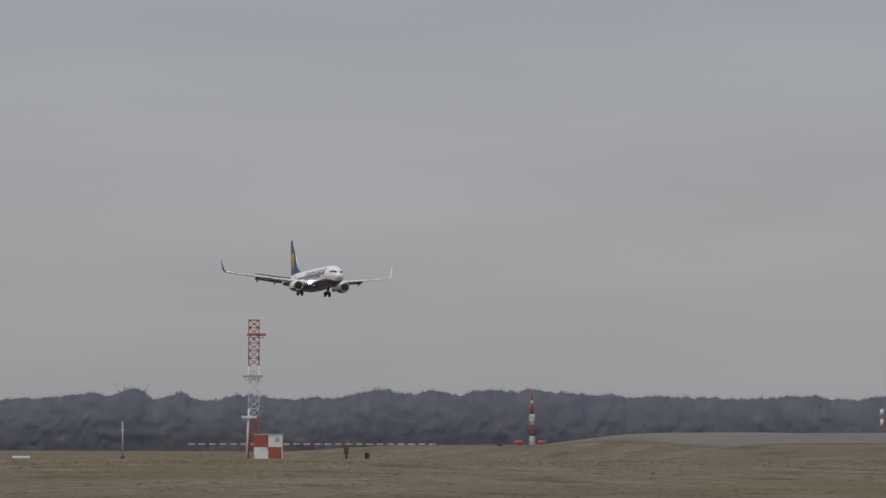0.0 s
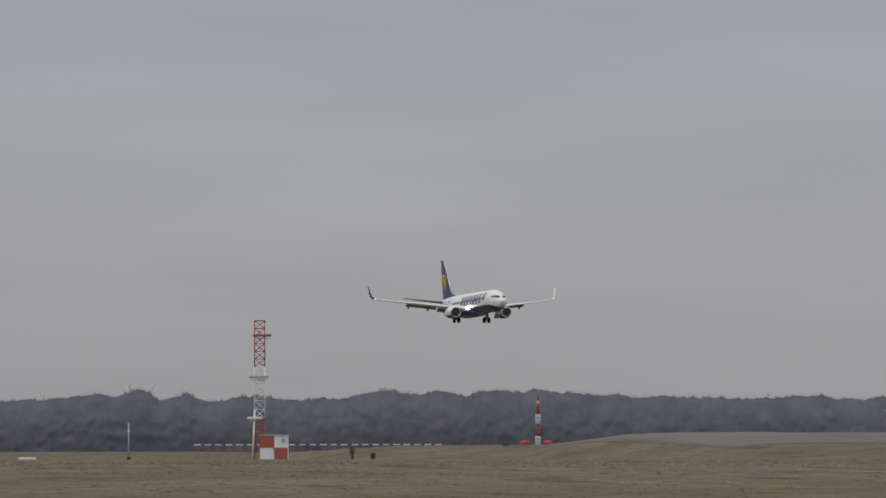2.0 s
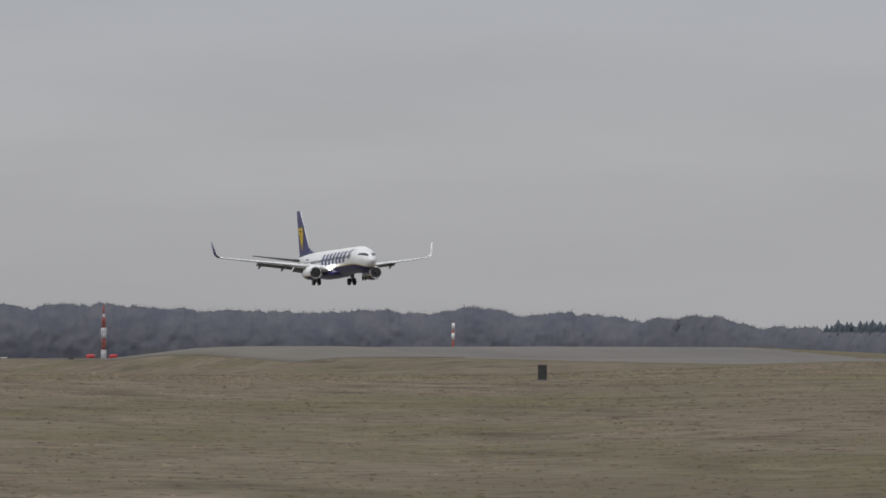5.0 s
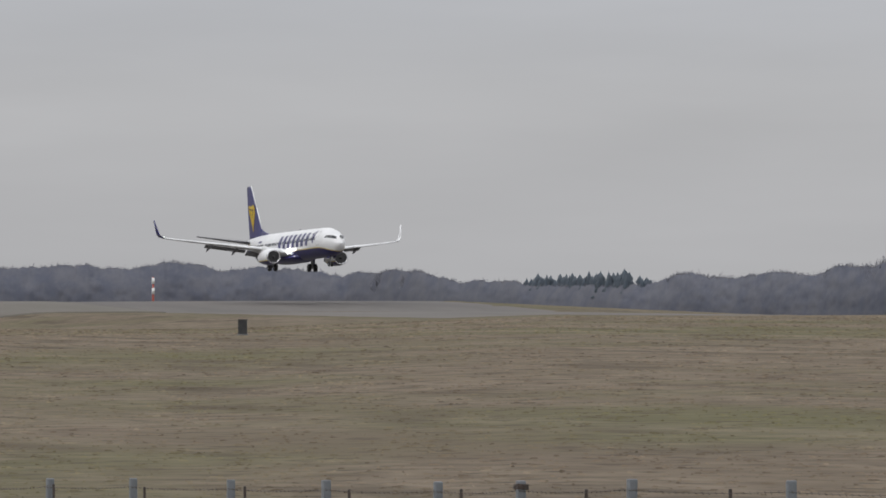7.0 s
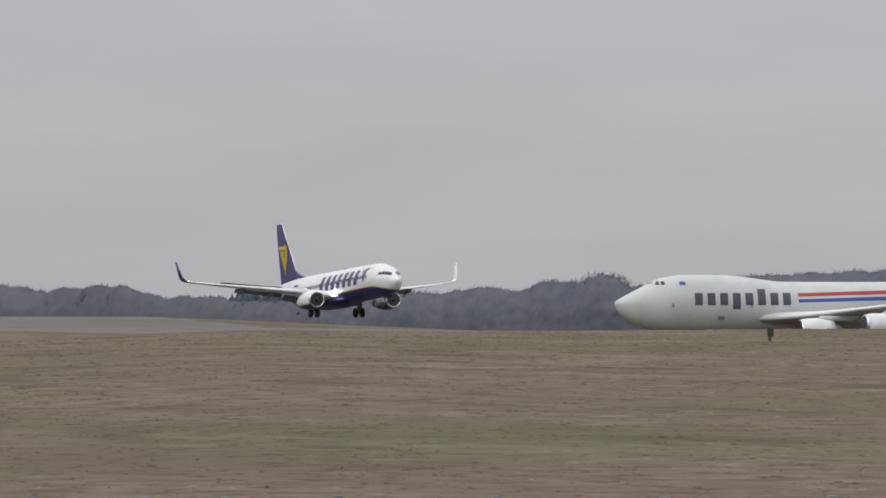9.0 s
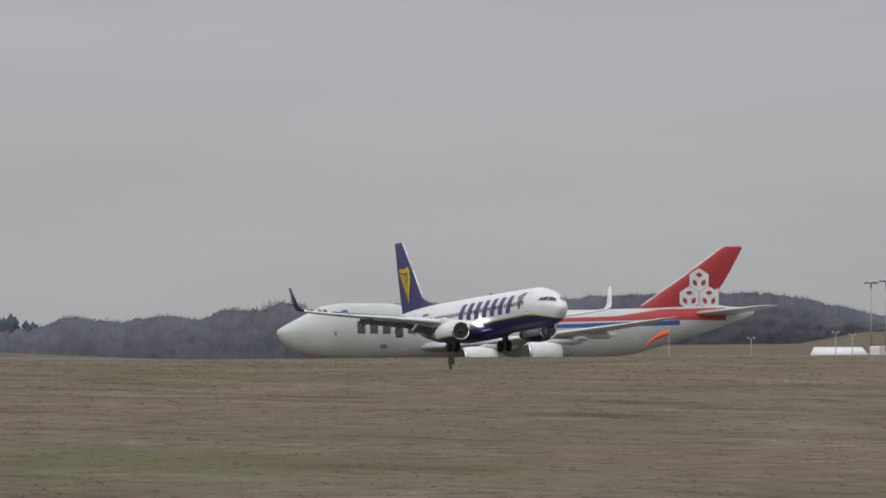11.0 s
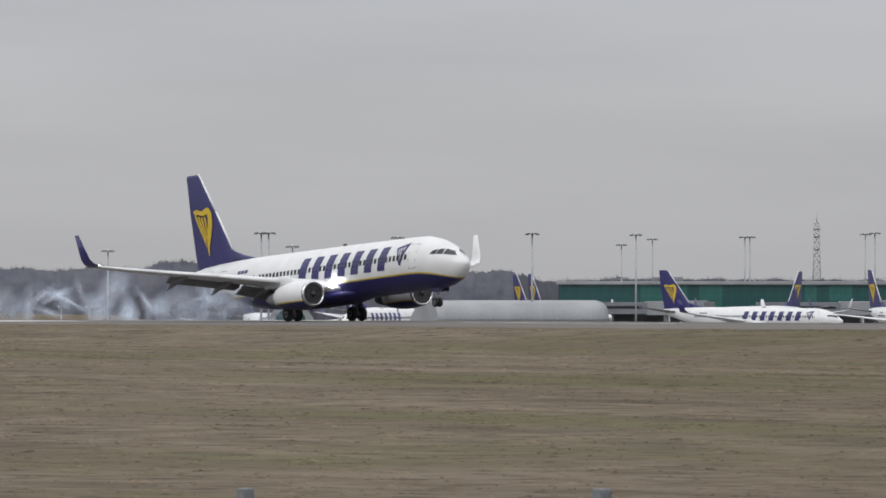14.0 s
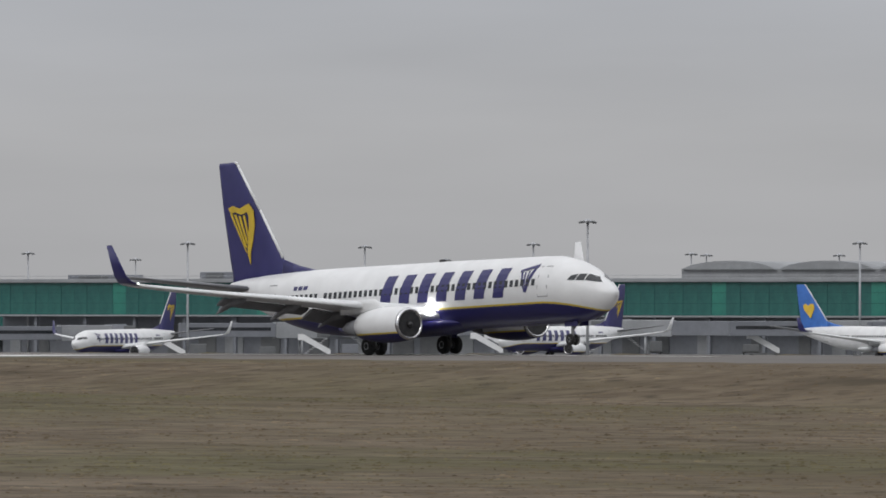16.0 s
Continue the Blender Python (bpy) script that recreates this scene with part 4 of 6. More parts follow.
    for (z0, l0, c0, t0), (z1, l1, c1, t1) in zip(FIN[2:], FIN[3:]):
        tube_into(bm, (l0 - 0.02, 0, z0), (l1 - 0.02, 0, z1), 0.09, 0.07, 8)
    part("fin_leading_edge", bm, M_WHITE, fin)
    for side in (-1, 1):
        if hull:
            # a plain rounded wedge
            pts = [(-16.2 + u, side * 0.2, 8.3 + w) for u, w in ((0.25, -1.5), (1.0, 0.2), (0.8, 0.9), (0.2, 1.0), (-0.25, 0.6), (-0.8, 1.0), (-1.3, 0.75), (-1.2, 0.0))]
            part("emblem", sheet(pts, 0.06, (0, side, 0)), emblem, fin)
            continue
        harp_on(fin, (-16.35, side * 0.16, 8.05), (1, 0, 0), (-0.30, 0, 1), (0, side * 0.05, 0), 1.9, emblem)
    part("dorsal_fin", loft([[Vector((x, p * w, 4.9 + h * q)) for p, q in ((-1, 0), (-0.4, 0.85), (0, 1), (0.4, 0.85), (1, 0))] for x, w, h in ((-7.6, 0.05, 0.35), (-9.0, 0.18, 0.55), (-11.0, 0.26, 0.95), (-12.6, 0.25, 1.4))]), fin_mats or M_NAVY, fin)
    ng = part("nose_gear", tube_into(tube((15.5, 0, 0.38), (15.6, 0, 1.7), 0.09, 0.13, 10), (15.5, -0.25, 0.38), (15.5, 0.25, 0.38), 0.06), M_GALV, jet)
    for dy in (-0.2, 0.2):
        wheel(ng, (15.5, dy, 0.345), 0.345, 0.2)
    for dy in (-0.42, 0.42):
        part("gear_door", boxed((15.3, dy - 0.02, 1.12), (16.5, dy + 0.02, 1.5), 0.02), M_NAVY, ng)
    part("brace", tube((15.5, 0, 0.9), (16.5, 0, 1.5), 0.05), M_GALV, ng)
    part("antenna", boxed((3.0, -0.03, 5.3), (3.5, 0.03, 5.6), 0.02), M_DARK, body)
    part("tail_cone", lathe([(-18.45, 0.2), (-18.75, 0.13), (-18.9, 0.03)], (0, 0, 4.72), 14), M_METAL, body)
    return jet


LANDING = airliner(pose(-1567.54, RUNWAY_Y, 23.9), "white and navy twin-jet airliner landing with gear and flaps down")

# ---- four-engined freighter ----
BIG = [(-46.0, 9.2, 0.15, 0.25, 0.25), (-44.5, 9.1, 0.7, 0.8, 0.8), (-40, 8.7, 1.6, 1.5, 1.9), (-34, 8.0, 2.5, 2.1, 3.0), (-27, 7.1, 3.1, 2.7, 4.1), (-20, 6.4, 3.25, 3.2, 4.3), (-8, 6.2, 3.25, 3.35, 4.2), (4.5, 6.2, 3.25, 3.4, 4.2),
       (9.0, 6.2, 3.25, 4.0, 4.2), (13.0, 6.2, 3.25, 4.4, 4.2), (20, 6.2, 3.2, 4.4, 4.15), (23.0, 6.2, 3.0, 3.95, 3.95), (25.5, 6.2, 2.55, 2.75, 3.5), (27.5, 6.2, 1.95, 1.75, 2.7), (29.0, 6.25, 1.2, 0.95, 1.65), (29.7, 6.3, 0.65, 0.5, 0.85), (30.0, 6.3, 0.1, 0.1, 0.12)]
BIGWING = [(2.8, 8.5, 15.5, 1.7, 4.0), (7.0, 4.4, 12.2, 1.2, 4.4), (12.0, 0.2, 9.0, 0.85, 5.0), (20, -6.2, 6.6, 0.6, 6.1), (29.5, -13.9, 4.0, 0.35, 7.5), (32.5, -17.0, 2.0, 0.2, 8.1), (34.2, -19.5, 0.6, 0.08, 8.5)]


def freighter(m):
    jet = thing("cargo_aircraft", m, "large white four-engined freighter with red tail, taxiing", "cargo aircraft")
    body = part("fuselage", loft([hull_ring(x, BIG, 40) for x in [-46, -45.2, -44.5, -42, -40, -37, -34, -30, -27, -23, -20, -14, -8, 0, 4.5, 6.5, 9, 11, 13, 17, 20, 21.5, 23, 24.3, 25.5, 26.5, 27.5, 28.3, 29, 29.4, 29.7, 29.9, 30.0]]), M_FREIGHT, jet, "white hull with a humped upper deck")
    for side in (-1, 1):
        rings = [airfoil(le, ch, th, z, y * side) for y, le, ch, th, z in BIGWING]
        wing = part("wing", loft(rings), M_WING, jet, "long swept wing")
        for y in (5.5, 10.0, 16.0, 22.0):
            le, ch, th, z = interp(BIGWING, y)
            rings = [[Vector((le - ch + dx, side * (y + rr * math.cos(2 * math.pi * i / 10)), z + dz + rr * 1.3 * math.sin(2 * math.pi * i / 10))) for i in range(10)] for dx, rr, dz in ((4.5, 0.05, -0.3), (2.5, 0.4, -0.6), (0, 0.45, -0.6), (-1.4, 0.05, -0.45))]
            part("flap_fairing", loft(rings), M_FREIGHT, wing)
        for ey, ex, ez in ((11.8, 5.2, 2.45), (20.8, -1.6, 3.2)):
            prof = [(ex - 0.2, 1.28), (ex, 1.42), (ex - 0.1, 1.55), (ex - 1.2, 1.72), (ex - 2.6, 1.74), (ex - 4.2, 1.55), (ex - 5.2, 1.38), (ex - 5.25, 1.2)]
            e = part("engine_cowl", lathe(prof, (0, ey * side, ez), 32), M_WHITE, jet, "white engine cowl")
            part("inlet_lip", lathe([(ex - 0.15, 1.27), (ex + 0.06, 1.42), (ex - 0.1, 1.56), (ex - 0.3, 1.6)], (0, ey * side, ez), 28), M_METAL, e)
            # dark disc at the lip stands in for the shaded inside of the intake
            part("intake_shade", lathe([(ex - 0.06, 1.27), (ex + 0.03, 1.27)], (0, ey * side, ez), 24), M_DARK, e)
            part("core_nozzle", lathe([(ex - 4.9, 1.0), (ex - 6.2, 0.75), (ex - 7.4, 0.1)], (0, ey * side, ez), 20), M_FLAP, e)
            rings = [[Vector((p.x, ey * side + p.z, ez + 1.3 + 0.8 * k)) for p in airfoil(ex - 1.8 - 1.6 * k, 6.5, 0.6, 0, 0)] for k in range(2)]
            part("pylon", loft(rings), M_FREIGHT, e)
        rings = [airfoil(-35 - 8.2 * s, 8.0 - 5.6 * s, 0.8 - 0.6 * s, 8.9 + 1.3 * s, (1.0 + 10 * s) * side) for s in (0, 0.5, 0.97, 1)]
        part("tailplane", loft(rings), M_FREIGHT, jet)
        for x, y in ((-3.5, 1.9), (-0.5, 5.3)):
            g = part("main_gear", tube((x, y * side, 0.7), (x, y * side, 3.0), 0.22, 0.28, 8), M_GALV, jet)
            for dx in (-0.75, 0.75):
                for dy in (-0.55, 0.55):
                    wheel(g, (x + dx, y * side + dy, 0.62), 0.62, 0.48)
        for k in range(8):
            x = 17.9 - 1.98 * k if side > 0 else 3.9 + 1.98 * k
            hi = 7.9 if k not in (5,) else 8.5
            lo = 6.1 if k != 3 else 5.5
            part("title_bar", decal(((x - 0.62, lo), (x + 0.62, lo), (x + 0.62, hi), (x - 0.62, hi)), side, BIG, nx=2, nz=4, out=0.03), M_TITLE, body)
        for z, mm in ((7.62, M_RED), (6.72, M_BLUE)):
            part("stripe", decal(((-33, z + 0.6), (2.2, z - 0.24), (2.2, z + 0.24), (-33, z + 1.3)), side, BIG, nx=30, nz=2, out=0.03), mm, body)
        part("flag_panel", decal(((19.7, 9.1), (20.6, 9.1), (20.6, 9.6), (19.7, 9.6)), side, BIG, nx=2, nz=2, out=0.03), M_BLUE, body)
        for k in range(3):
            x = 24.6 - 0.75 * k
            part("windscreen", decal(((x - 0.3, 9.15), (x + 0.3, 9.1), (x + 0.2, 9.62), (x - 0.3, 9.68)), side, BIG, nx=2, nz=2, out=0.02), M_GLASS, body)
        for x, z, w in ((21.9, 6.1, 0.18), (14.3, 4.2, 0.5), (9.6, 6.0, 0.1)):
            part("hatch", decal(((x - w, z - 0.3), (x + w, z - 0.3), (x + w, z + 0.3), (x - w, z + 0.3)), side, BIG, nx=2, nz=2, out=0.02), M_FLAP, body)
        part("tail_sweep", decal(((-41, 8.0), (-20, 8.2), (-30, 9.6), (-41, 9.9)), side, BIG, nx=16, nz=5, out=0.04), M_RED, body)
    fin_rows = [(8.8, -24.0, 14.4, 0.9), (10.2, -27.8, 11.2, 0.85), (11.5, -29.8, 9.8, 0.8), (15.3, -35.6, 6.5, 0.6), (18.9, -40.7, 3.4, 0.36), (19.15, -41.2, 2.8, 0.2)]
    fin = part("fin", loft([[Vector((p.x, p.z, z)) for p in airfoil(le, ch, th, 0, 0)] for z, le, ch, th in fin_rows]), M_RED, jet, "red tail fin with a white emblem")
    bm = bmesh.new()
    for (z0, l0, c0, t0), (z1, l1, c1, t1) in zip(fin_rows[1:], fin_rows[2:]):
        tube_into(bm, (l0 - 0.03, 0, z0), (l1 - 0.03, 0, z1), 0.15, 0.1, 8)
    part("fin_leading_edge", bm, M_WHITE, fin)
    for side in (-1, 1):
        for cx, cz in ((-36.9, 14.05), (-35.3, 11.35), (-38.5, 11.35)):
            pts = [(cx + 1.78 * math.sin(math.pi / 3 * k), side * 0.56, cz + 1.78 * math.cos(math.pi / 3 * k)) for k in range(6)]
            h = part("emblem", sheet(pts, 0.08, (0, side, 0)), M_WHITE, fin)
            for k in range(3):
                a = 2 * math.pi * k / 3 + 0.0
                c = Vector((cx + 0.80 * math.sin(a), side * 0.65, cz + 0.80 * math.cos(a)))
                e1, e2 = Vector((math.sin(a), 0, math.cos(a))) * 0.38, Vector((math.cos(a), 0, -math.sin(a))) * 0.62
                part("emblem_lozenge", sheet([c + e1, c + e2, c - e1, c - e2], 0.03, (0, side, 0)), M_RED, h)
        part("fin_base_band", sheet([(-37.6, side * 0.52, 9.4), (-36.4, side * 0.54, 9.4), (-40.0, side * 0.36, 12.4), (-40.2, side * 0.34, 11.6)], 0.1, (0, side, 0)), M_BLUE, fin)
        part("fin_base_line", sheet([(-36.4, side * 0.54, 9.4), (-35.7, side * 0.54, 9.4), (-40.1, side * 0.37, 13.0), (-40.0, side * 0.36, 12.4)], 0.1, (0, side, 0)), M_WHITE, fin)
    ng = part("nose_gear", tube((21.5, 0, 0.6), (21.5, 0, 2.6), 0.2, 0.25, 8), M_GALV, jet)
    for dy in (-0.4, 0.4):
        wheel(ng, (21.5, dy, 0.6), 0.6, 0.45)
    return jet


def cargo_pose(t):
    """The freighter rolls slowly along the taxiway."""
    az = 21.317 + (11.0 - t) * 0.0665
    p = facing(az, 1180 - 0.5 * (t - 11), -6.3)
    return p @ pose(0, 0, 0, 0, 0, 200)


FREIGHTER = freighter(cargo_pose(0))


# ---- glide path mast, cabin and small aerials near the threshold ----
def lattice_into(bm, half0, half1, z0, z1, bays, r=0.05):
    """Four legs with diagonal bracing."""
    def corner(k, s):
        h = half0 + (half1 - half0) * s
        return Vector((h * (1, 1, -1, -1)[k % 4], h * (1, -1, -1, 1)[k % 4], z0 + (z1 - z0) * s))
    for k in range(4):
        tube_into(bm, corner(k, 0), corner(k, 1), r, r, 5)
        for j in range(bays):
            a, b = j / bays, (j + 1) / bays
            tube_into(bm, corner(k, a), corner(k + 1, b), r * 0.6, r * 0.6, 4)
            tube_into(bm, corner(k + 1, a), corner(k, b), r * 0.6, r * 0.6, 4)
            tube_into(bm, corner(k, b), corner(k + 1, b), r * 0.6, r * 0.6, 4)
    return bm


GR = 850
gz = ground_z(*spot(10.05, GR, 0).xy) - 0.02
tower = thing("aerial_mast", facing(10.05, GR, gz), "red and white lattice glide path mast", "aerial mast")
T_TOP = up(147, GR) - gz
bands = [(0, 0.30, M_MASTRED), (0.30, 0.67, M_WHITE), (0.67, 1.0, M_MASTRED)]
for a, b, mm in bands:
    part("lattice_section", lattice_into(bmesh.new(), 0.55, 0.55, T_TOP * a, T_TOP * b, 6, 0.062), mm, tower)
part("leg", tube((-0.75, -0.55, 0), (-0.55, -0.55, T_TOP * 0.36), 0.11, 0.1), M_WHITE, tower)
part("head_frame", boxed((-0.62, -0.62, T_TOP - 0.06), (0.62, 0.62, T_TOP + 0.06), 0.02), M_MASTRED, tower)
for s, x0, x1, mm in ((0.895, -0.75, 1.25, M_MASTRED), (0.595, -1.15, 0.95, M_GALV), (0.30, -1.35, 0.3, M_WHITE)):
    aer = part("aerial", boxed((x0, -0.9, T_TOP * s - 0.13), (x1, -0.65, T_TOP * s + 0.13), 0.04), mm, tower, "horizontal aerial panel")
    part("aerial_arm", tube((x0 + 0.2, -0.9, T_TOP * s - 0.3), (x1 - 0.2, -0.5, T_TOP * s - 0.3), 0.05), M_GALV, aer)

cabin = thing("equipment_cabin", facing(10.155, GR - 2, gz), "red and white chequered equipment cabin", "cabin")
cw, ch = 3.05, 2.55
part("wall", boxed((-cw / 2, 0, 0), (cw / 2, 2.2, ch), 0.03), M_WHITE, cabin)
part("panel", boxed((-cw / 2 - 0.02, -0.03, ch / 2), (0, 0.0, ch + 0.01)), M_MASTRED, cabin, "red painted square")
part("panel", boxed((0, -0.03, 0.02), (cw / 2 - 0.1, 0.0, ch / 2)), M_MASTRED, cabin, "red painted square")
part("roof", boxed((-cw / 2 - 0.06, -0.08, ch), (cw / 2 + 0.06, 2.3, ch + 0.1), 0.02), M_GALV, cabin)
part("vent", boxed((0.75, -0.07, ch * 0.72), (1.2, -0.01, ch * 0.9), 0.01), M_GALV, cabin)
part("door_handle", boxed((-0.12, -0.08, ch * 0.40), (-0.05, -0.03, ch * 0.52)), M_DARK, cabin)

# antenna row on the extended centre line
loc = thing("localiser_array", pose(-1569, RUNWAY_Y, ground_z(-1569, RUNWAY_Y)), "row of white aerials on red posts", "antenna array")
lz = up(-73, 1595) - ground_z(-1569, RUNWAY_Y)
for k in range(24):
    y = -24.7 + 49.4 * k / 23
    po = part("post", tube_into(tube((0, y - 0.25, -0.3), (0, y - 0.25, lz), 0.06), (0, y + 0.25, -0.3), (0, y + 0.25, lz), 0.06), M_MASTRED, loc)
    part("aerial", boxed((-0.2, y - 0.62, lz), (0.5, y + 0.62, lz + 0.18), 0.05), M_WHITE, po)


def pole_at(name, az, r, top, radius, label, mm, category="pole"):
    z = ground_z(*spot(az, r, 0).xy) - 0.02
    t = thing(name, facing(az, r, z), label, category)
    h = up(top, r) - z
    part("shaft", tube((0, 0, 0), (0, 0, h), radius, radius * 0.8, 10), mm, t)
    return t, h


t1, h1 = pole_at("marker_pole", 9.101, 850, -34, 0.08, "slim pale marker pole in the grass", M_GALV)
part("band", tube((0, 0, h1 * 0.72), (0, 0, h1 * 0.80), 0.10), M_WHITE, t1)
part("foot", tube((0, 0, 0), (0, 0, 0.3), 0.22), M_DARK, t1)

MR = 1290
mz = up(-73, MR)
t2 = thing("banded_mast", facing(12.065, MR, ground_z(*spot(12.065, MR, 0).xy)), "short red and white banded mast", "mast")
m0 = mz - ground_z(*spot(12.065, MR, 0).xy)
m_top = up(20, MR) - ground_z(*spot(12.065, MR, 0).xy)
part("footing", boxed((-0.45, -0.45, -0.3), (0.45, 0.45, m0 + 0.6), 0.04), M_GALV, t2)
for k, (a, b, w, mm) in enumerate(((0.05, 0.16, 0.36, M_WHITE), (0.16, 0.38, 0.28, M_MASTRED), (0.38, 0.58, 0.34, M_WHITE), (0.58, 0.78, 0.26, M_MASTRED), (0.78, 0.84, 0.14, M_WHITE), (0.84, 1.0, 0.07, M_MASTRED))):
    z0, z1 = m0 + (m_top - m0) * a, m0 + (m_top - m0) * b
    part("section", lattice_into(tube((0, 0, z0), (0, 0, z1), w * 0.45), w, w, z0, z1, 2, 0.07), mm, t2)
for az in (11.97, 12.135):
    z = ground_z(*spot(az, MR, 0).xy)
    bl = thing("marker_ball", facing(az, MR, z), "red round marker on a short stalk", "marker")
    c = up(-70, MR) - z
    part("ball", lathe([(-0.75, 0.05), (-0.68, 0.28), (-0.4, 0.42), (0, 0.46), (0.4, 0.42), (0.68, 0.28), (0.75, 0.05)], (0, 0, c), 16), M_RED, bl)
    part("stalk", tube((0, 0, -0.2), (0, 0, c), 0.12), M_GALV, bl)
t3 = thing("banded_mast", facing(14.595, 1420, ground_z(*spot(14.595, 1420, 0).xy)), "slim far mast with two white boxes", "mast")
q0 = ground_z(*spot(14.595, 1420, 0).xy)
part("shaft", tube((0, 0, 0), (0, 0, up(-8, 1420) - q0), 0.22, 0.18), M_MASTRED, t3)
for e0, e1 in ((-20, -9), (-38, -27)):
    part("white_band", tube((0, 0, up(e0, 1420) - q0), (0, 0, up(e1, 1420) - q0), 0.27), M_WHITE, t3)


def cabinet(name, az, r, el0, el1, w, mm, label, extra=True):
    z = ground_z(*spot(az, r, 0).xy) - 0.02
    t = thing(name, facing(az, r, z), label, "cabinet")
    h = up(el1, r) - z
    part("body", boxed((-w / 2, -w / 2, 0), (w / 2, w / 2, h), 0.03), mm, t)
    if extra:
        part("lid", boxed((-w / 2 - 0.03, -w / 2 - 0.03, h), (w / 2 + 0.03, w / 2 + 0.03, h + 0.05), 0.01), M_BLACK, t)
        part("plinth", boxed((-w / 2 - 0.05, -w / 2 - 0.05, 0), (w / 2 + 0.05, w / 2 + 0.05, 0.08)), M_POST, t)
    return t


cabinet("field_cabinet", 15.242, 520, -110, -84, 0.6, M_BLACK, "black weathered box standing alone in the grass")
cabinet("field_cabinet", 10.87, 900, -97, -88, 0.55, M_BLACK, "small dark box in the grass")
cabinet("field_cabinet", 11.83, 1200, -79, -72, 0.85, M_DRAB, "low drab cabinet by the runway end")
vis = thing("visibility_sensor", facing(10.72, 900, ground_z(*spot(10.72, 900, 0).xy)), "dark green upright sensor on a post", "sensor")
vz = up(-78, 900) - ground_z(*spot(10.72, 900, 0).xy)
part("post", tube((0, 0, -0.1), (0, 0, vz * 0.6), 0.14), M_DRAB, vis)
part("head", boxed((-0.3, -0.25, vz * 0.45), (0.26, 0.25, vz), 0.08), M_DRAB, vis)

mk = thing("marker_board", facing(21.20, 560, ground_z(*spot(21.20, 560, 0).xy)), "small dark board on a post beside the runway", "marker")
kz = up(-71, 560) - ground_z(*spot(21.20, 560, 0).xy)
part("board", boxed((-0.25, -0.08, kz - 0.6), (0.22, 0.08, kz), 0.02), M_BLACK, mk)
part("post", boxed((-0.18, -0.05, -0.05), (0.05, 0.05, kz - 0.5)), M_RUST, mk)

# windsock beyond the runway
WR = 1100
wz = ground_z(*spot(22.78, WR, 0).xy)
ws = thing("windsock", facing(22.775, WR, wz), "bright orange windsock hanging from a thin pole", "windsock")
wt = up(-30, WR) - wz
part("pole", tube((0, 0, -0.1), (0, 0, wt + 0.3), 0.06, 0.05), M_GALV, ws)
rings = []
for s, r_, dx, dz in ((0, 0.45, -0.05, 0), (0.25, 0.42, -0.95, -0.25), (0.5, 0.36, -1.9, -0.7), (0.75, 0.28, -2.75, -1.35), (1, 0.2, -3.5, -2.1)):
    rings.append([Vector((dx + 0.35 * r_ * math.sin(2 * math.pi * i / 14), r_ * math.cos(2 * math.pi * i / 14), wt + dz + r_ * math.sin(2 * math.pi * i / 14))) for i in range(14)])
part("sock", loft(rings, caps=False), M_ORANGE, ws)

# ---- perimeter fence ----
FENCE_Y = 27.0
fence = thing("fence", pose(0, 0, 0), "old concrete and steel post fence with barbed wire", "fence")
tops = []
POST_X = [-139.4, -134.5, -129.5, -124.4, -119.4, -114.5, -109.6, -104.75, -99.7, -95.05, -90.3, -86.9, -82.85, -77.4, -72.5, -68.0, -63.6, -59.2, -54.4, -49.6, -44.8, -40.0, -35.2, -30.4]
for k, x in enumerate(POST_X):
    r = math.hypot(x, FENCE_Y)
    top = up(-368 + (6 if -111 < x < -103 else 0), r) + 0.015 * math.sin(k * 1.7)
    if k == 0:
        cpost = part("post", boxed((-0.05, -0.05, -0.6), (0.05, 0.05, 1.45), 0.015), M_POST, fence)
        cpost.matrix_basis = pose(x, FENCE_Y, top - 1.45)
    else:
        share("post", cpost, fence, pose(x, FENCE_Y, top - 1.45, 1.5 * math.sin(k * 3.1), 1.2 * math.sin(k * 1.3), 6 * math.sin(k * 2.3)))
    tops.append((x, top))
for k in range(22):
    x = -138.8 + 4.955 * k + 0.2 * math.sin(k * 5)
    top = interp(tops, x)[0] - 0.10
    if k == 0:
        spost = part("steel_post", boxed((-0.016, -0.016, -0.6), (0.016, 0.016, 1.45), 0.004), M_RUST, fence)
        spost.matrix_basis = pose(x, FENCE_Y, top - 1.45)
    else:
        share("steel_post", spost, fence, pose(x, FENCE_Y, top - 1.45 - 0.015 * math.sin(k * 2.9), 0, 2 * math.sin(k * 1.9), 0))
for d in (0.12, 0.38, 0.66):
    bm = bmesh.new()
    for (x0, z0), (x1, z1) in zip(tops, tops[1:]):
        pts = [Vector((x0 + (x1 - x0) * s, FENCE_Y - 0.055, z0 + (z1 - z0) * s - d - 0.10 * s * (1 - s))) for s in np.linspace(0, 1, 9)]
        for p, q in zip(pts, pts[1:]):
            tube_into(bm, p, q, 0.0035, 0.0035, 4)
            for s in (0.2, 0.55, 0.9):
                c = p.lerp(q, s)
                tube_into(bm, c + Vector((0.008, 0.006, -0.016)), c + Vector((-0.008, -0.006, 0.016)), 0.0035, 0.0035, 4)
    part("barbed_wire", bm, M_RUST, fence)
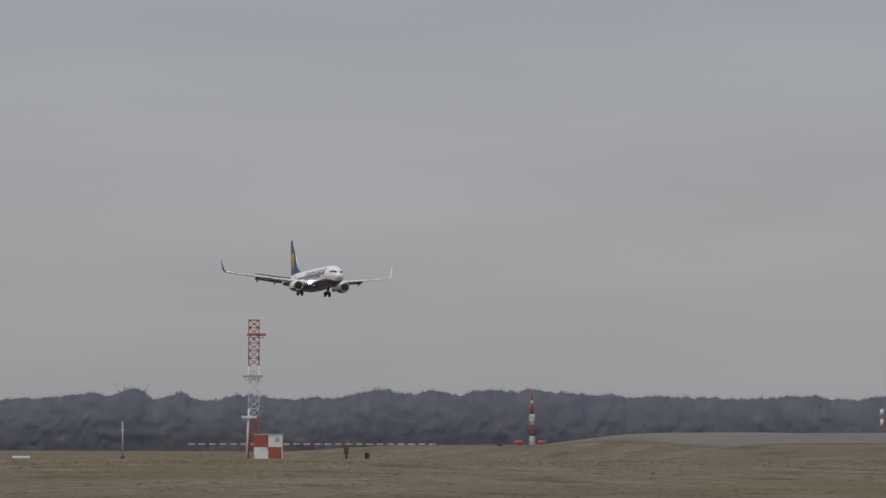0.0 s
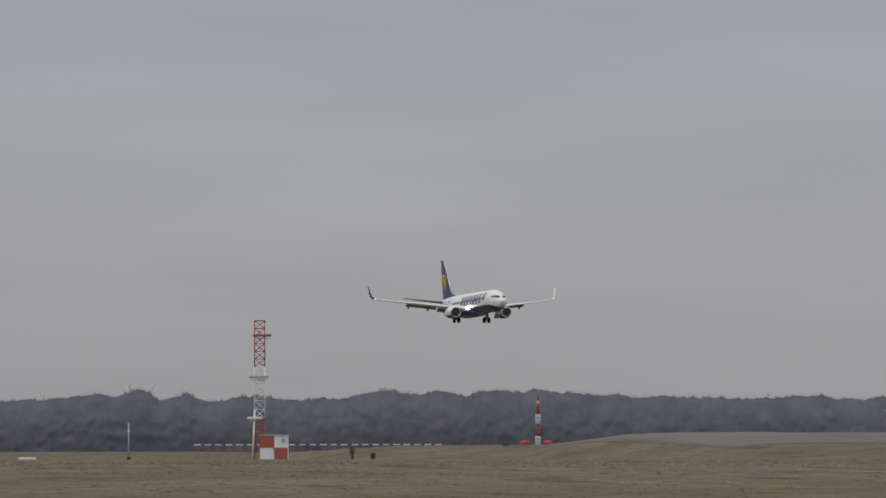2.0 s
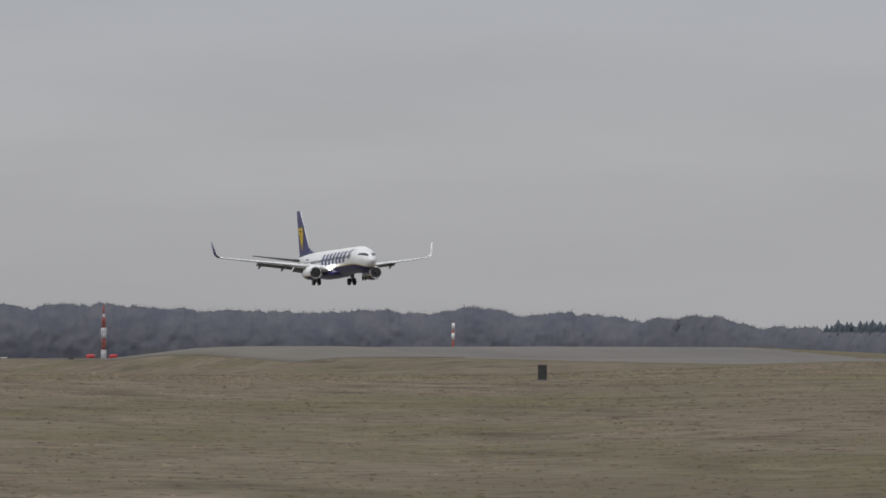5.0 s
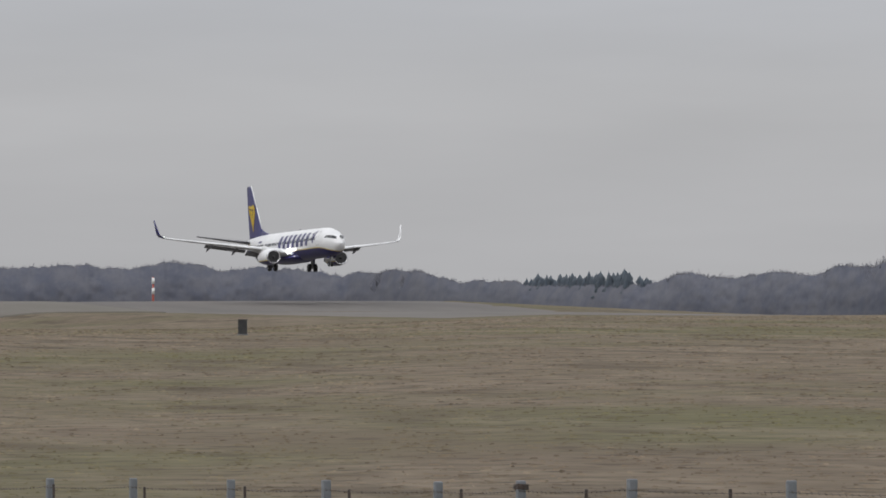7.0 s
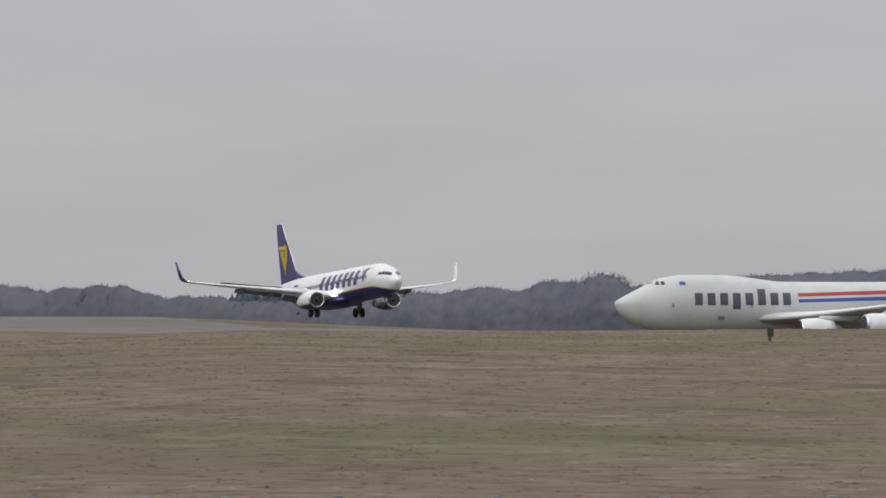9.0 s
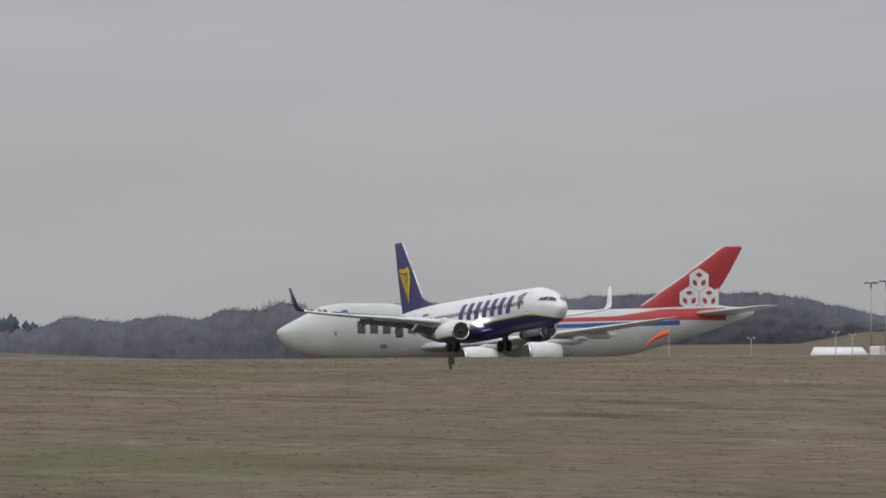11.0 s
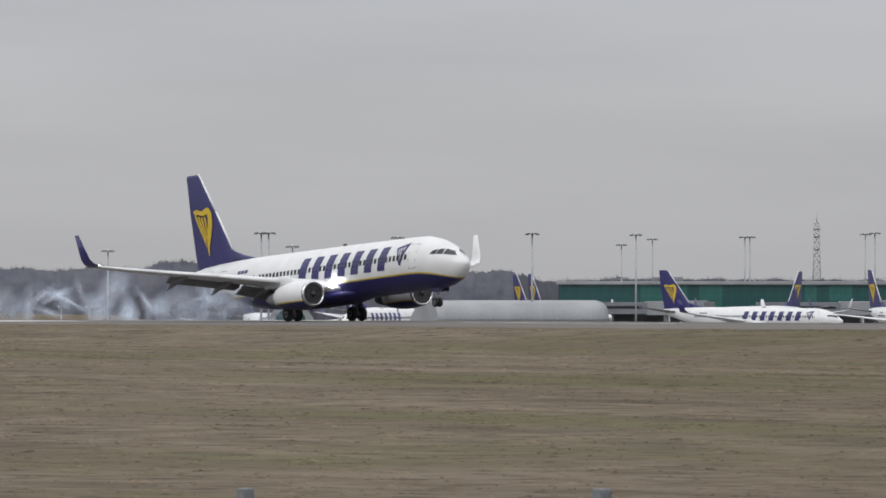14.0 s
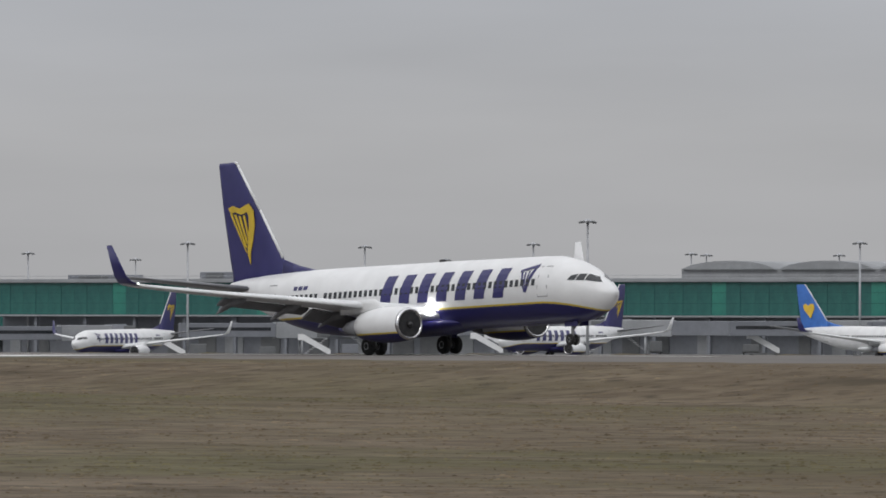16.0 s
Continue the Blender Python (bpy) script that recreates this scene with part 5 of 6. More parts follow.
# a clamp of wound wire round one post
clamp = thing("wire_clamp", pose(-86.9, FENCE_Y, up(-368, 91.0) - 0.10), "dark wound wire clamp round a fence post", "clamp")
for k in range(4):
    part("wire_turn", tube_into(tube((-0.075, -0.066, 0.016 * k), (0.085, -0.062, 0.016 * k + 0.008), 0.008, 0.008, 5), (0.085, -0.062, 0.016 * k + 0.008), (0.09, 0.06, 0.016 * k), 0.008, 0.008, 5), M_RUST, clamp)
part("wire_end", tube((-0.075, -0.066, 0.0), (-0.13, -0.07, 0.03), 0.006, 0.004, 5), M_RUST, clamp)


# ---- floodlight masts ----
def floodlight(az, el, r, radius, heads, label, group="apron floodlight masts"):
    z = ground_z(*spot(az, r, 0).xy) - 0.1
    h = up(el, r) - z
    t = thing("floodlight_mast", facing(az, r, z), label, "floodlight", group)
    part("shaft", tube((0, 0, 0), (0, 0, h), radius, radius * 0.62, 10), M_GALV, t)
    hd = part("head_ring", lathe([(-0.12, 0.5), (-0.12, 0.9), (0.12, 0.9), (0.12, 0.5)], (0, 0, 0), 16), M_GALV, t)
    hd.matrix_basis = pose(0, 0, h - 0.2, 0, 90, 0)
    for k in range(heads):
        a = 2 * math.pi * k / heads
        lamp = part("lamp_head", boxed((-0.28, -0.22, -0.16), (0.28, 0.22, 0.12), 0.05), M_SHADOWCLAD, t)
        lamp.matrix_basis = pose(1.05 * math.cos(a), 1.05 * math.sin(a), h - 0.25, 0, 22 if math.cos(a) > 0 else -22, 0)
    part("cap", lathe([(0, 0.85), (0.16, 0.5), (0.34, 0.08)], (0, 0, 0), 14), M_GALV, t).matrix_basis = pose(0, 0, h - 0.1, 0, -90, 0)
    return t


for az, el, r, rad in ((24.237, 60, 1500, 0.2), (24.345, 63, 1480, 0.2), (25.736, 56, 1560, 0.16), (26.48, 73, 1300, 0.24), (26.563, 63, 1320, 0.22), (27.537, 56, 1600, 0.2),
                       (28.647, 88, 1400, 0.22), (28.70, 88, 1420, 0.22), (28.872, 64, 1560, 0.2), (29.635, 80, 1500, 0.2), (30.609, 87, 1450, 0.24), (31.256, 67, 1850, 0.2), (31.36, 85, 1650, 0.22),
                       (31.48, 77, 1850, 0.18), (32.148, 81, 1800, 0.22), (32.185, 81, 1820, 0.2), (33.02, 86, 1850, 0.2), (33.089, 88, 1800, 0.22), (33.61, 66, 1900, 0.2), (34.05, 117, 1420, 0.24),
                       (34.123, 118, 1430, 0.24), (34.345, 82, 1700, 0.22), (34.669, 102, 1560, 0.24), (35.446, 91, 1750, 0.2), (35.823, 120, 1400, 0.24), (36.54, 84, 1750, 0.22), (37.106, 114, 1500, 0.24),
                       (37.69, 91, 1750, 0.22), (38.327, 119, 1500, 0.24), (38.72, 160, 1150, 0.24), (39.47, 102, 1650, 0.22), (39.58, 100, 1680, 0.2), (40.54, 100, 1650, 0.22), (40.69, 122, 1400, 0.24)):
    floodlight(az, el, r, rad, 8 if rad > 0.2 else 6, "tall pale grey floodlight mast with ring of lamps")
for az, el in ((23.98, -30), (24.1, -34), (23.37, -40), (27.2, -45), (27.4, -45)):
    z = ground_z(*spot(az, 1350, 0).xy) - 0.1
    lp = thing("lamp_post", facing(az, 1350, z), "short lamp post with paired round lamps", "lamp post", "short lamp posts")
    h = up(el, 1350) - z
    part("shaft", tube((0, 0, 0), (0, 0, h), 0.08, 0.05), M_GALV, lp)
    for s in (-0.45, 0.45):
        part("lamp_head", lathe([(-0.2, 0.06), (-0.1, 0.18), (0.1, 0.18), (0.2, 0.06)], (s, 0, h), 12), M_GALV, lp)

# distant radio tower
rt = thing("radio_tower", facing(32.669, 2500, ground_z(*spot(32.669, 2500, 0).xy)), "hazy grey lattice radio tower far behind the terminal", "radio tower")
rb = ground_z(*spot(32.669, 2500, 0).xy)
rh = up(104, 2500) - rb
part("lattice", lattice_into(bmesh.new(), 1.6, 0.7, 0, rh, 14, 0.16), M_GALV, rt)
part("spire", tube((0, 0, rh), (0, 0, up(122, 2500) - rb), 0.15, 0.06), M_GALV, rt)
for s in (0.72, 0.86, 0.94):
    part("dish_ring", lathe([(-0.5, 1.1), (0.5, 1.1)], (0, 0, 0), 14), M_GALV, rt).matrix_basis = pose(0, 0, rh * s, 0, 90, 0)


# ---- buildings ----
def wall_frame(a0, r0, a1, r1, z):
    """A pose with x along a facade from one bearing to another, y into the building, and its length."""
    p, q = spot(a0, r0, z), spot(a1, r1, z)
    d = q - p
    return pose(p.x, p.y, p.z, 0, 0, math.degrees(math.atan2(d.y, d.x))), d.length


def terminal(a0, r0, a1, r1, z, glass0, glass1, pane, label, mats, plant):
    m, n = wall_frame(a0, r0, a1, r1, z)
    b = thing("terminal", m, label, "terminal building")
    part("wall", boxed((0, 6.0, 0), (n, 30, glass0 - 0.4)), M_CLAD, b, "grey clad lower storey set back under the overhang")
    # dark soffit colour deepens the shade beneath the overhang
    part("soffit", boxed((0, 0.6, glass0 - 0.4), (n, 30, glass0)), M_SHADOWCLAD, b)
    for k in range(int(n / 12) + 1):
        if k == 0:
            pillar = part("pillar", boxed((-0.35, 0.8, -0.2), (0.35, 1.5, glass0 - 0.4), 0.05), M_CLAD, b)
        else:
            share("pillar", pillar, b, pose(12 * k, 0, 0))
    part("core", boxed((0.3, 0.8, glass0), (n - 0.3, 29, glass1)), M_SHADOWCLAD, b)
    part("roof", boxed((-0.5, -0.6, glass1 + 0.02), (n + 0.5, 31, glass1 + 0.75), 0.1), M_ROOF, b, "flat pale roof edge")
    part("ledge", boxed((-0.2, -0.3, glass0 - 0.35), (n + 0.2, 0.58, glass0 - 0.02), 0.05), M_ROOF, b)
    cols = int(n / pane)
    first = {}
    for k in range(cols):
        kind = mats[(k * k * 7 + k * 3) % 11 % len(mats)] if (k // 5) % 3 else mats[0]
        x = k * n / cols
        if kind.name not in first:
            first[kind.name] = part("glass_pane", boxed((0.012, 0.2, glass0), (n / cols - 0.012, 0.45, glass1)), kind, b)
            first[kind.name].matrix_basis = pose(x, 0, 0)
        else:
            share("glass_pane", first[kind.name], b, pose(x, 0, 0))
        if k == 0:
            mull = part("mullion", boxed((-0.03, 0.14, glass0), (0.03, 0.5, glass1)), M_TEALD, b)
        elif k % 2 == 0:
            share("mullion", mull, b, pose(x, 0, 0))
    for z_ in (0.36, 0.68):
        h = glass0 + (glass1 - glass0) * z_
        part("transom", boxed((0, 0.15, h - 0.03), (n, 0.5, h + 0.03)), M_TEALD, b)
    # ground-level bay panels: doors and stores, dark ones painting in recess shade
    for k in range(int(n / 9)):
        x = 9 * k + 2 + 2.5 * math.sin(k * 5.1)
        w = 2.5 + 2.2 * abs(math.sin(k * 3.3))
        part("bay_panel", boxed((x, 5.8, 0), (x + w, 6.02, glass0 * (0.45 + 0.3 * abs(math.sin(k * 1.9))))), M_SHADOWCLAD if k % 3 else M_ROOF, b)
    for x, w, h in plant:
        pl_ = part("roof_plant", boxed((x, 6, glass1 + 0.7), (x + w, 12, glass1 + 0.7 + h), 0.15), M_CLAD, b)
        part("vent", boxed((x + w * 0.2, 5.8, glass1 + 0.9), (x + w * 0.7, 6.02, glass1 + 0.5 + h)), M_SHADOWCLAD, pl_)
    rail = bmesh.new()
    for k in range(int(n / 4)):
        tube_into(rail, (4 * k, 1, glass1 + 0.7), (4 * k, 1, glass1 + 1.3), 0.04, 0.04, 4)
    tube_into(rail, (0, 1, glass1 + 1.3), (n, 1, glass1 + 1.3), 0.04, 0.04, 4)
    part("roof_rail", rail, M_GALV, b)
    return b, n


LOW_Z = ground_z(*spot(32.5, 1750, 0).xy)
low_h = up(-1, 1760) - LOW_Z
terminal(30.80, 1760, 34.9, 1740, LOW_Z, low_h * 0.42, low_h - 0.5, 2.6, "low satellite terminal with dark teal glazing", [M_TEALD, M_TEAL, M_TEALD], ((74, 4, 1.6), (95, 5, 1.2), (20, 6, 1.0)))
HI_Z = ground_z(*spot(37, 1500, 0).xy)
hi_h = up(54, 1540) - HI_Z
terminal(34.354, 1560, 42.5, 1420, HI_Z, up(-8, 1500) - HI_Z, hi_h - 0.6, 3.1, "long terminal pier with green glazed upper storey", [M_TEAL, M_TEAL, M_TEALD, M_TEAL, M_GREENGLASS], ((16, 14, 0.9), (48, 8, 1.4), (76, 9, 1.1), (118, 10, 1.5)))
# stepped roof of the main hall further back
mh, mn = wall_frame(39.4, 1640, 43, 1600, HI_Z)
hall = thing("terminal_hall", mh, "pale low-vaulted terminal hall roof behind the pier", "terminal building")
part("wall", boxed((0, 0, 0), (mn, 40, up(74, 1640) - HI_Z)), M_ROOF, hall)
for k in range(5):
    x0, x1 = mn * k / 5 + 0.5, mn * (k + 1) / 5 - 0.5
    rings = [[Vector((x, y, up(74, 1640) - HI_Z + 1.7 * math.sin(math.pi * max(0.0, min(1.0, (x - x0) / (x1 - x0)))) ** 0.6)) for x in np.linspace(x0, x1, 10)] + [Vector((x1, y, up(74, 1640) - HI_Z - 0.1)), Vector((x0, y, up(74, 1640) - HI_Z - 0.1))] for y in (-1, 40)]
    part("roof_vault", loft(rings), M_ROOF, hall)

# long barrel-roofed shed
sz = ground_z(*spot(30.4, 1440, 0).xy)
sm, sn = wall_frame(29.93, 1440, 31.15, 1450, sz)
shed = thing("hangar", sm, "long grey shed with a rounded metal roof", "hangar")
sh = up(-33, 1440) - sz
part("wall", boxed((0, 0, -0.2), (sn, 16, sh * 0.5)), M_CLAD, shed)
prof = [(0.0, 0.45), (0.0, 0.55), (0.03, 0.72), (0.1, 0.86), (0.25, 0.96), (0.45, 1.0), (0.62, 0.96), (0.8, 0.8), (0.95, 0.6), (1.0, 0.45)]
part("roof", loft([[Vector((x, -0.4 + 17 * a, sh * b)) for a, b in prof] for x in np.linspace(-0.3, sn + 0.3, 24)]), M_ROOF, shed, "rounded pale metal roof")
for k in range(10):
    part("roof_rib", boxed((sn * k / 10, -0.42, sh * 0.5), (sn * k / 10 + 0.1, -0.3, sh * 0.62)), M_GALV, shed)
for k in range(6):
    part("shed_door", boxed((sn * (k + 0.15) / 6, -0.12, 0), (sn * (k + 0.6) / 6, -0.01, sh * 0.4), 0.02), M_SHADOWCLAD if k % 2 else M_WHITE, shed)
# small arched glazed building
az_, ar_ = 28.86, 1380
dz = ground_z(*spot(az_, ar_, 0).xy)
dome = thing("arched_building", facing(az_, ar_, dz), "small round-topped building with dark green glass", "building")
dh, dw = up(-36, ar_) - dz, 4.6
arch = [(-dw, 0), (-dw, dh * 0.3), (-dw * 0.85, dh * 0.65), (-dw * 0.5, dh * 0.92), (0, dh), (dw * 0.5, dh * 0.92), (dw * 0.85, dh * 0.65), (dw, dh * 0.3), (dw, 0)]
part("shell", loft([[Vector((x, y, z)) for x, z in arch] for y in (0, 10)]), M_ROOF, dome)
part("glazing", sheet([(x * 0.62, -0.12, 0.35 * dh + z * 0.52) for x, z in arch], 0.1, (0, 1, 0)), M_TEALD, dome)
part("glazing_bar", boxed((-0.06, -0.16, 0.35 * dh), (0.06, -0.1, dh * 0.86)), M_WHITE, dome)
# low white ridged roof near the taxiway
wm, wn_ = wall_frame(23.79, 1400, 24.235, 1400, ground_z(*spot(24, 1400, 0).xy))
wsh = thing("tent", wm, "long low white sloping roof", "tent")
wh = up(-56, 1400) - ground_z(*spot(24, 1400, 0).xy)
part("roof", loft([[Vector((x0, 0, wh * 0.25)), Vector((x1, 4, wh)), Vector((x1, 4.2, wh * 0.96)), Vector((x0, 8, wh * 0.25))] for x0, x1 in ((0, 0.8), (wn_, wn_ - 1.6))]), M_WHITE, wsh)
part("wall", boxed((0.4, 0.6, 0), (wn_ - 0.4, 7.6, wh * 0.3)), M_CLAD, wsh)


# ---- vehicles ----
def van(az, r, length, height, mm, label, name="van", turn=0.0):
    z = ground_z(*spot(az, r, 0).xy)
    z += 0.1 if az > 19 else 0.0
    v = thing(name, facing(az, r, z, turn), label, "vehicle")
    l, h, w = length / 2, height, 1.9
    pts = [(-l, 0.35), (l, 0.35), (l, h * 0.5), (l - 0.5, h * 0.58), (l - 1.2, h * 0.95), (l - 1.5, h), (-l + 0.1, h), (-l, h * 0.9)]
    bm = sheet([(x, -w / 2, zz) for x, zz in pts], w, (0, 1, 0))
    bmesh.ops.bevel(bm, geom=bm.edges[:], offset=0.06, segments=2, affect="EDGES")
    part("body", bm, mm, v)
    part("window", sheet([(l - 0.6, -w / 2 - 0.02, h * 0.62), (l - 1.15, -w / 2 - 0.02, h * 0.9), (l - 2.2, -w / 2 - 0.02, h * 0.9), (l - 2.2, -w / 2 - 0.02, h * 0.6)], 0.03, (0, 1, 0)), M_GLASS, v)
    part("windscreen", sheet([(l - 0.48, -w / 2 + 0.15, h * 0.62), (l - 1.12, -w / 2 + 0.15, h * 0.92), (l - 1.12, w / 2 - 0.15, h * 0.92), (l - 0.48, w / 2 - 0.15, h * 0.62)], 0.03, (1, 0, 0)), M_GLASS, v)
    for x in (-l + 0.9, l - 0.9):
        for y in (-w / 2 + 0.1, w / 2 - 0.1):
            wheel(v, (x, y, 0.36), 0.36, 0.24)
    part("light_bar", boxed((l - 2.0, -0.5, h), (l - 1.7, 0.5, h + 0.14), 0.03), M_ORANGE, v)
    return v


van(24.30, 1395, 5.0, 2.3, M_WHITE, "white van parked on the apron", turn=68)
van(24.62, 1395, 4.8, 2.2, M_WHITE, "white pickup van parked on the apron", turn=42)
# plain white block put in for the roof of a distant vehicle
slab = thing("vehicle_roof_block", facing(8.37, 852, ground_z(*spot(8.37, 852, 0).xy)), "low white block standing in for a distant vehicle's roof", "slab")
part("slab", boxed((-0.95, -0.5, -0.05), (0.95, 0.5, 0.26), 0.06), M_WHITE, slab)
van(27.05, 1400, 5.0, 1.6, M_WHITE, "small white van on the apron")


def fire_truck(az, r):
    z = ground_z(*spot(az, r, 0).xy) + 0.1
    v = thing("fire_engine", facing(az, r, z, 62), "bright red airfield fire engine", "fire engine")
    part("chassis", boxed((-4.6, -1.3, 0.5), (4.6, 1.3, 0.9), 0.05), M_DARK, v)
    bd = part("tank_body", boxed((-4.6, -1.35, 0.9), (1.8, 1.35, 2.7), 0.12), M_RED, v)
    part("stripe", boxed((-4.5, -1.38, 1.5), (1.7, -1.36, 1.75)), M_YELLOW, bd)
    cabn = part("cab", boxed((2.0, -1.35, 0.7), (4.7, 1.35, 2.95), 0.18), M_RED, v)
    part("windscreen", boxed((2.5, -1.39, 1.8), (4.4, -1.36, 2.6), 0.01), M_GLASS, cabn)
    part("monitor", tube((1.0, 0, 2.9), (2.6, 0, 3.25), 0.1), M_GALV, v)
    part("ladder_rack", boxed((-4.0, -0.6, 2.72), (0.8, 0.6, 2.95), 0.03), M_GALV, v)
    for x in (-3.4, -2.0, 3.2):
        for y in (-1.15, 1.15):
            wheel(v, (x, y, 0.6), 0.6, 0.4)


fire_truck(25.31, 1395)


def trailer(az, r, length, height, mm, label):
    z = ground_z(*spot(az, r, 0).xy) + 0.1
    v = thing("trailer", facing(az, r, z), label, "trailer")
    part("bed", boxed((-length / 2, -1.2, 0.7), (length / 2, 1.2, height), 0.06), mm, v)
    part("rim", boxed((-length / 2 - 0.04, -1.24, height - 0.25), (length / 2 + 0.04, 1.24, height + 0.02), 0.02), M_GALV, v)
    for x in (-length / 2 + 1, length / 2 - 1):
        for y in (-1.0, 1.0):
            wheel(v, (x, y, 0.4), 0.4, 0.25)


trailer(24.98, 1400, 5.5, 1.35, M_GALV, "low grey flatbed trailer")
trailer(25.12, 1400, 5.5, 1.3, M_WHITE, "low pale trailer with covered load")
trailer(25.78, 1400, 9.5, 1.7, M_BLUE, "long blue-grey trailer on the apron")
trailer(29.2, 1330, 4, 1.8, M_SHADOWCLAD, "dark baggage trailer on the apron")

# fence posts and small signs on the slope beyond the taxiway
slope_fence = thing("fence", pose(0, 0, 0), "low post fence along the far taxiway edge", "fence")
for k in range(60):
    az = 23.9 + 0.075 * k
    p = spot(az, 1420, ground_z(*spot(az, 1420, 0).xy))
    if k == 0:
        fp = part("post", boxed((-0.09, -0.09, -0.2), (0.09, 0.09, 1.5), 0.02), M_SHADOWCLAD, slope_fence)
        fp.matrix_basis = pose(*p)
    else:
        share("post", fp, slope_fence, pose(p.x, p.y, p.z + 0.2 * math.sin(k * 3.1)))
for az, r in ((25.95, 1420), (26.15, 1420), (27.35, 1410), (25.1, 1500)):
    z = ground_z(*spot(az, r, 0).xy)
    s = thing("taxiway_sign", facing(az, r, z), "small dark taxiway sign on legs", "sign", "taxiway signs")
    part("panel", boxed((-0.9, -0.1, 0.9), (0.9, 0.1, 1.7), 0.04), M_BLACK, s)
    for x in (-0.6, 0.6):
        part("leg", boxed((x - 0.05, -0.05, -0.1), (x + 0.05, 0.05, 0.95)), M_GALV, s)


# ---- parked airliners ----
def stand(az, r, turn, z=None):
    """A parked airliner's pose; turn 0 points its nose to the right across the view."""
    p = spot(az, r, 0)
    z = ground_z(p.x, p.y) + 0.1 if z is None else z
    return pose(p.x, p.y, z, 0, 0, 90 - az + turn)


PARK = airliner(stand(32.18, 1500, -26), "white and navy airliner parked at the terminal", flaps=False, lights=False, group="parked airliners")
for az, r, turn in ((32.26, 1610, 243), (33.33, 1500, -66), (35.38, 1400, 242), (38.55, 1330, 237), (29.58, 1500, 243), (28.7, 1500, -75), (29.60, 1730, -60), (29.87, 1735, -60), (30.78, 1740, -60), (30.87, 1745, -62)):
    copy_thing(PARK, stand(az, r, turn))
M_SKY = mat("sky_blue_paint", (0.05, 0.17, 0.52), 0.4, second=(0.04, 0.14, 0.45), scale=1)
M_GOLD = mat("gold_paint", (0.75, 0.5, 0.05), 0.4, second=(0.65, 0.42, 0.05), scale=1)
other = airliner(stand(40.9, 1330, -35), "white airliner with a blue tail parked at the pier", flaps=False, lights=False, fin_mats=M_SKY, title=False, emblem=M_GOLD, hull=M_WHITE)


# ---- boarding bridges and stands' clutter ----
def boarding_bridge(az, r, turn):
    z = ground_z(*spot(az, r, 0).xy) + 0.1
    b = thing("boarding_bridge", facing(az, r, z, turn), "grey covered passenger boarding bridge", "boarding bridge", "boarding bridges")
    part("tunnel", boxed((-14, -1.4, 3.6), (6, 1.4, 6.2), 0.12), M_CLAD, b)
    part("outer_tunnel", boxed((4, -1.6, 3.4), (15, 1.6, 6.4), 0.12), M_ROOF, b)
    part("rotunda", tube((15.5, 0, 3.2), (15.5, 0, 6.6), 2.1, 2.1, 18), M_CLAD, b)
    part("cab", boxed((16.5, -1.9, 3.3), (19, 1.9, 6.3), 0.2), M_SHADOWCLAD, b)
    part("column", tube_into(tube((9, -1.2, 0), (9, -1.2, 3.5), 0.22), (9, 1.2, 0), (9, 1.2, 3.5), 0.22), M_GALV, b)
    st = bmesh.new()
    for k in range(10):
        box_into(st, (13 - 0.45 * k, -2.6, 3.2 - 0.32 * k), (13.5 - 0.45 * k, -1.7, 3.28 - 0.32 * k))
    part("stairs", st, M_WHITE, b)
    part("window_strip", boxed((-13, -1.45, 4.8), (3, -1.41, 5.4)), M_GLASS, b)


for az, r, turn in ((34.75, 1505, 20), (36.3, 1475, 12), (37.5, 1455, 165), (38.35, 1440, 10), (39.5, 1425, 165), (40.3, 1410, 12), (41.3, 1395, 20), (32.7, 1705, 10), (31.3, 1715, 10), (33.7, 1690, 160)):
    boarding_bridge(az, r, turn)


def air_stairs(az, r, turn):
    z = ground_z(*spot(az, r, 0).xy) + 0.1
    s = thing("air_stairs", facing(az, r, z, turn), "white mobile passenger stairs on the apron", "stairs", "mobile stairs")
    st = bmesh.new()
    for k in range(14):
        box_into(st, (-2.6 + 0.35 * k, -0.8, 0.45 + 0.2 * k), (-2.2 + 0.35 * k, 0.8, 0.52 + 0.2 * k))
    part("flight", st, M_GALV, s)
    for y in (-0.85, 0.85):
        part("side_panel", sheet([(-2.7, y, 0.35), (2.3, y, 3.1), (3.2, y, 3.1), (3.2, y, 4.2), (2.2, y, 4.2), (-2.7, y, 1.4)], 0.06, (0, 1, 0)), M_WHITE, s)
    part("base", boxed((-2.8, -0.95, 0.3), (3.0, 0.95, 0.6), 0.04), M_SHADOWCLAD, s)
    for x in (-2, 2.3):
        for y in (-0.8, 0.8):
            wheel(s, (x, y, 0.32), 0.32, 0.2)


for az, r, turn in ((36.75, 1430, 180), (38.0, 1420, 180), (38.1, 1425, 180), (40.0, 1410, 180), (35.7, 1440, 180)):
    air_stairs(az, r, turn)
for k, az in enumerate((35.15, 35.3, 35.9, 36.4, 37.0, 39.2, 39.9, 32.3, 31.6, 33.9)):
    z = ground_z(*spot(az, 1455, 0).xy) + 0.1
    c = thing("baggage_cart", facing(az, 1455, z), "dark covered baggage cart", "baggage cart", "baggage carts")
    part("frame", boxed((-1.6, -0.8, 0.35), (1.6, 0.8, 0.55), 0.03), M_DARK, c)
    part("cover", boxed((-1.5, -0.75, 0.55), (1.5, 0.75, 1.9 + 0.3 * (k % 3)), 0.1), (M_SHADOWCLAD, M_CLAD, M_SHADOWCLAD)[k % 3], c)
    for x in (-1.2, 1.2):
        for y in (-0.7, 0.7):
            wheel(c, (x, y, 0.22), 0.22, 0.14)

